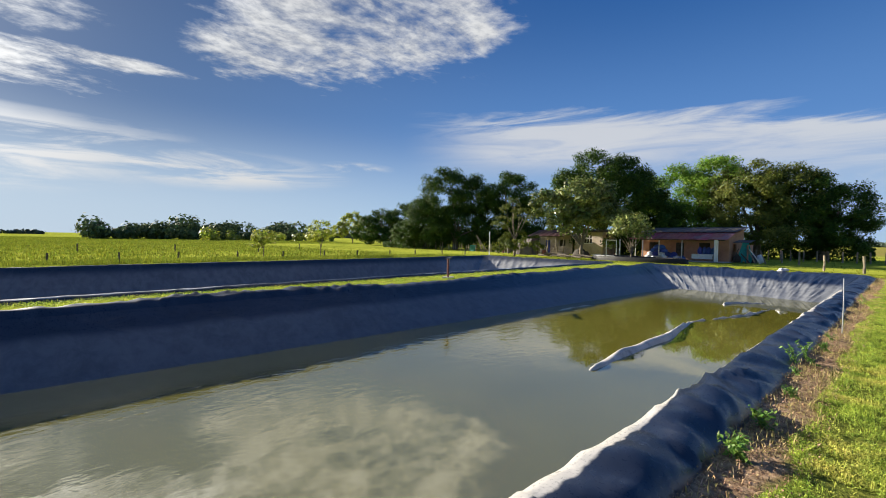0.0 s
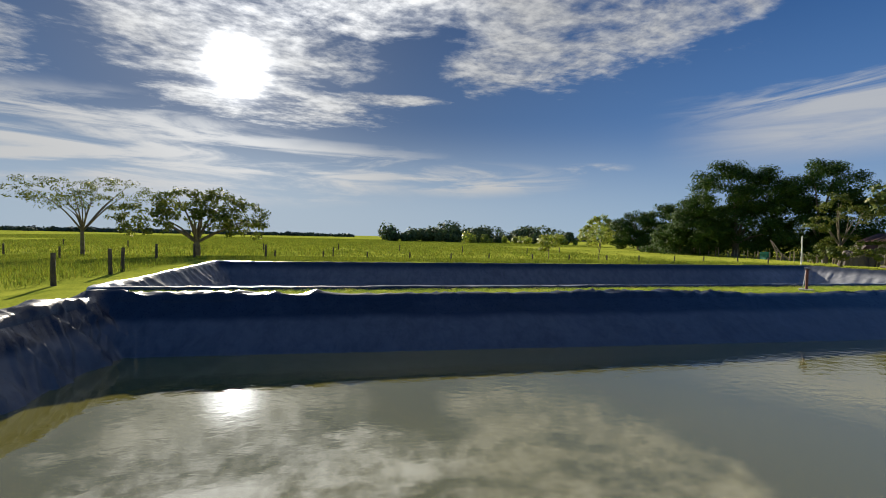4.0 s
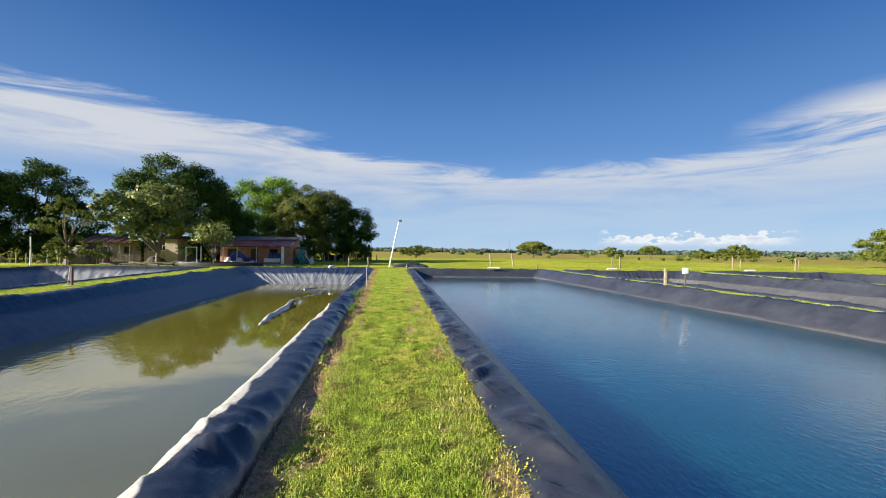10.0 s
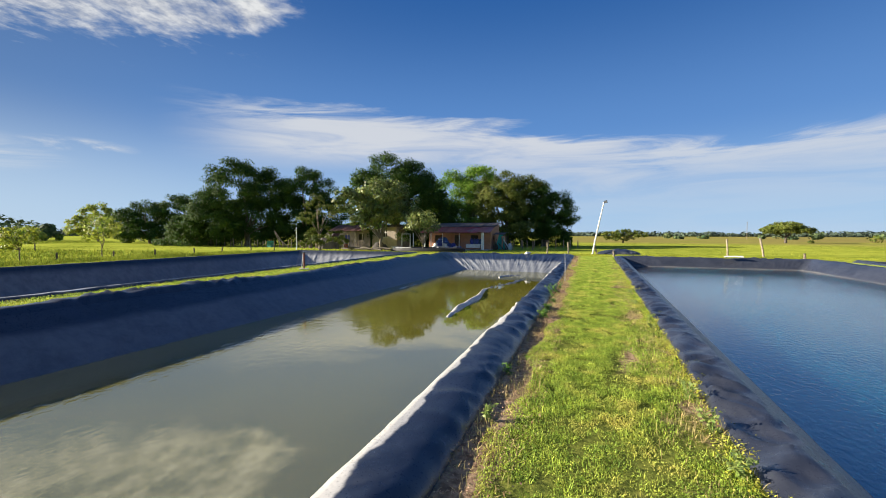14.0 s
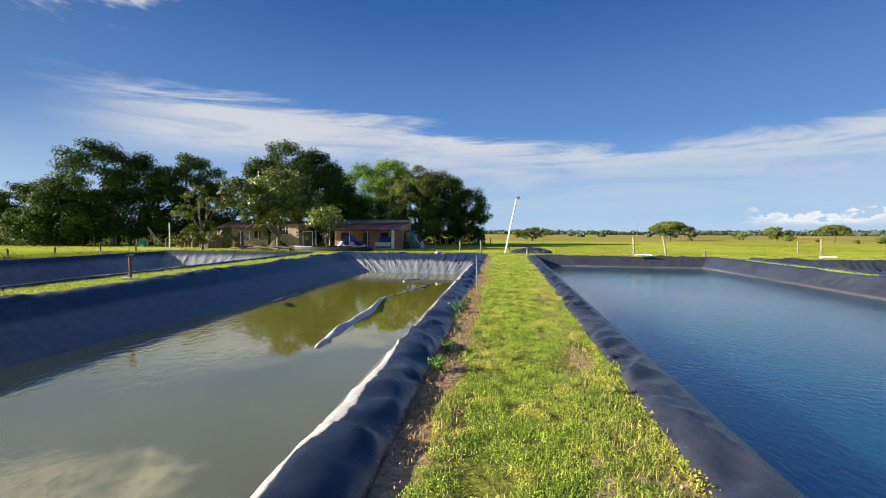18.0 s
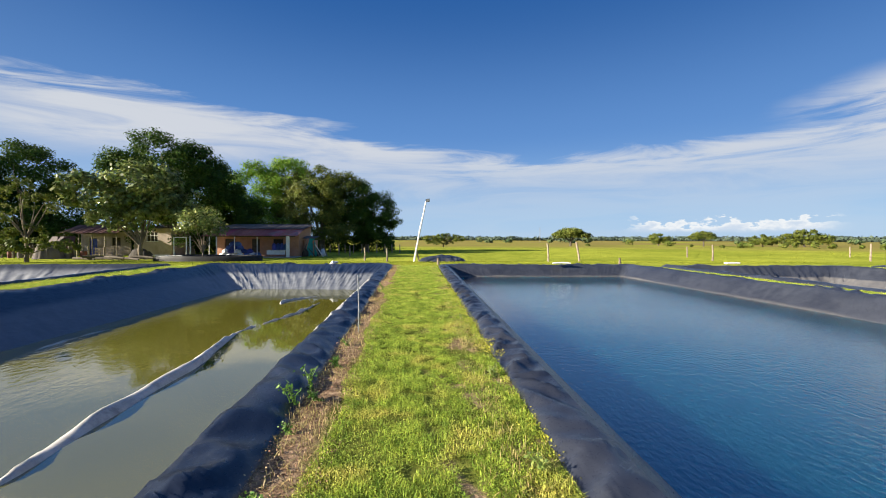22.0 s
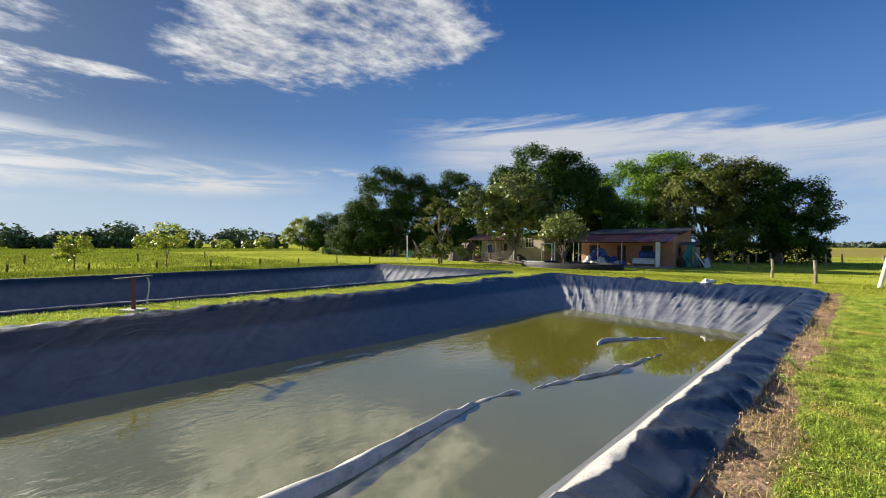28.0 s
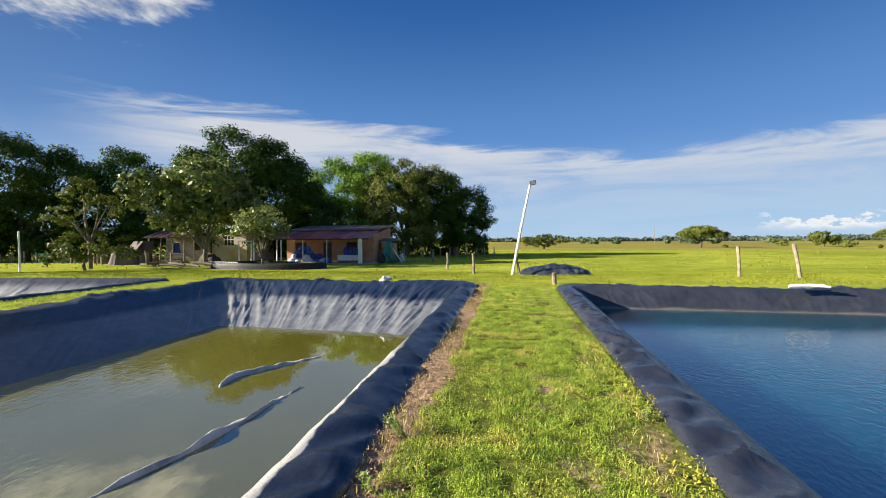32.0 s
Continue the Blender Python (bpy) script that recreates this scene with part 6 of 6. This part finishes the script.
liner_fold([(-4.3, -5.2, -1.3), (-4.13, -3.9, -1.12), (-4.16, -2.8, -1.0), (-4.25, -1.0, -0.965), (-4.22, 0.8, -0.955), (-4.34, 2.0, -0.95), (-4.5, 3.1, -0.96), (-4.53, 3.9, -0.98), (-4.36, 4.8, -0.992), (-4.07, 5.7, -0.98), (-3.82, 6.6, -0.96), (-3.65, 7.6, -0.96), (-3.53, 8.7, -0.985), (-3.4, 9.6, -1.02), (-2.9, 10.9, -1.12)],
           [0.16, 0.17, 0.19, 0.19, 0.18, 0.17, 0.14, 0.10, 0.08, 0.09, 0.10, 0.10, 0.09, 0.08, 0.08], "long silt-covered fold of slack liner rising through the green water", 4.0)
liner_fold([(-4.75, 8.5, -1.06), (-4.95, 9.1, -0.985), (-4.98, 9.55, -0.965), (-4.75, 9.95, -0.965), (-4.45, 10.4, -0.975), (-4.1, 10.9, -0.985), (-3.7, 11.4, -1.05)],
           [0.06, 0.12, 0.15, 0.13, 0.10, 0.08, 0.06], "crumpled fold of liner above the water near the pond's head", 8.0)
liner_fold([(-8.2, 1.2, -1.06), (-8.35, 2.6, -0.99), (-8.3, 4.2, -0.985), (-8.15, 5.4, -1.06)], [0.06, 0.07, 0.07, 0.05], "thin pale fold of liner just breaking the water by the slope", 12.0)

# small pale things on the rims
sack((-4.45, 17.75, 0.08), (0.34, 0.24, 0.2), WHITE_SACK, "crumpled white bag on the liner's edge", "bag", "", "white_bag", 20, 77)
pb = thing("pipe_bundle", (8.9, 16.2, 0.16), "bundle of white plastic pipes on the liner's edge", "pipes", "", -6)
for k in range(4):
    part("white_pipe", tube(bend([(-0.55 + 0.06 * k, 0.08 * k - 0.15, 0.03 + 0.02 * (k % 2)), (0.0, 0.07 * k - 0.1, 0.06), (0.5 - 0.09 * k, 0.09 * k - 0.12, 0.04 + 0.03 * (k % 2))], 2), [0.035, 0.038, 0.036, 0.038, 0.034], 8), WHITE_PAINT, pb)
for x, y in ((19.2, 15.75), (31.3, 14.55)):
    pb = thing("pipe_bundle", (x, y, 0.14), "white plastic pipes lying on the far liner's edge", "pipes", "", -5)
    for k in range(3):
        part("white_pipe", tube([(-0.4, 0.1 * k, 0.05), (0.4, 0.1 * k + 0.04, 0.06)], [0.05, 0.05], 8), WHITE_PAINT, pb)

# shallow water in the south-west pasture
pts = [(-26.5 + 5.2 * math.cos(a) * (1 + 0.25 * noise.noise((math.cos(a) * 2, math.sin(a) * 2, 3))), -35.5 + 3.2 * math.sin(a) * (1 + 0.3 * noise.noise((math.cos(a) * 2, math.sin(a) * 2, 6)))) for a in [k * math.tau / 40 for k in range(40)]]
tagged(new("puddle", flat_mesh("puddle", [(x, y, -0.535) for x, y in pts], [tuple(range(40))], PUDDLE)), "shallow brown water lying in the pasture", "water", "", "structure")


# ---- weeds along the path ----
def weed(at, h_, stems, leaf, mat, label, seed):
    rnd, rng = random.Random(seed), np.random.default_rng(seed)
    t_ = thing("weed", (at[0], at[1], 0), label, "weed", "weeds along the path")
    bm, pts = bmesh.new(), []
    for k in range(stems):
        a, reach = rnd.uniform(0, math.tau), rnd.uniform(0.2, 0.75) * h_
        line = bend([(0.02 * k, 0, -0.02), (math.cos(a) * reach * 0.4, math.sin(a) * reach * 0.4, h_ * 0.55), (math.cos(a) * reach, math.sin(a) * reach, h_ * rnd.uniform(0.75, 1.1))], 4)
        tube(line, [0.006 - 0.0004 * i for i in range(len(line))], 5, bm)
        for p in line[2:]:
            for _ in range(2):
                pts.append((p.x + rnd.gauss(0, leaf * 0.5), p.y + rnd.gauss(0, leaf * 0.5), max(0.02, p.z + rnd.gauss(0, leaf * 0.25))))
    tagged(part("stem", bm, mat, t_), kind="stuff")
    tagged(part("leaves", quads("leaves", leaves(rng, np.array(pts), leaf, 0.5, 0.5), mat), None, t_), kind="stuff")
    return t_


for k, (x, y, h_, s_, lf, yl) in enumerate((
        (-1.0, -12.0, 0.16, 5, 0.07, 1), (-1.05, -10.7, 0.12, 5, 0.06, 0), (-1.0, -7.2, 0.20, 9, 0.09, 0), (-0.98, -6.4, 0.18, 8, 0.08, 0),
        (-0.92, -5.3, 0.12, 6, 0.06, 0), (-1.02, -4.3, 0.10, 5, 0.05, 0), (-1.08, -3.3, 0.30, 4, 0.08, 0), (-1.12, -3.75, 0.26, 4, 0.08, 0),
        (-0.95, -3.6, 0.10, 9, 0.05, 0), (-0.95, -2.5, 0.14, 7, 0.06, 0), (-0.97, -1.45, 0.12, 5, 0.05, 0), (-0.9, 5.6, 0.24, 7, 0.05, 1), (-0.92, 4.85, 0.12, 5, 0.05, 1),
        (0.98, -10.9, 0.20, 5, 0.07, 1), (1.0, -11.6, 0.20, 6, 0.07, 1), (0.98, -12.3, 0.20, 6, 0.07, 1), (1.1, -7.1, 0.22, 6, 0.06, 1), (1.08, -7.65, 0.14, 5, 0.06, 1), (1.42, 6.2, 0.12, 5, 0.05, 1),
        (1.15, -3.0, 0.14, 6, 0.06, 1), (1.1, -5.0, 0.14, 6, 0.06, 1), (1.2, 0.5, 0.12, 6, 0.05, 1))):
    weed((x + (0.13 if x < 0 else -0.09), y), h_ * 0.85, s_, lf * 0.62, WEED_PALE if yl else WEED, "small yellowing weed at the liner's foot" if yl else "small leafy green weed at the liner's foot", 200 + k)
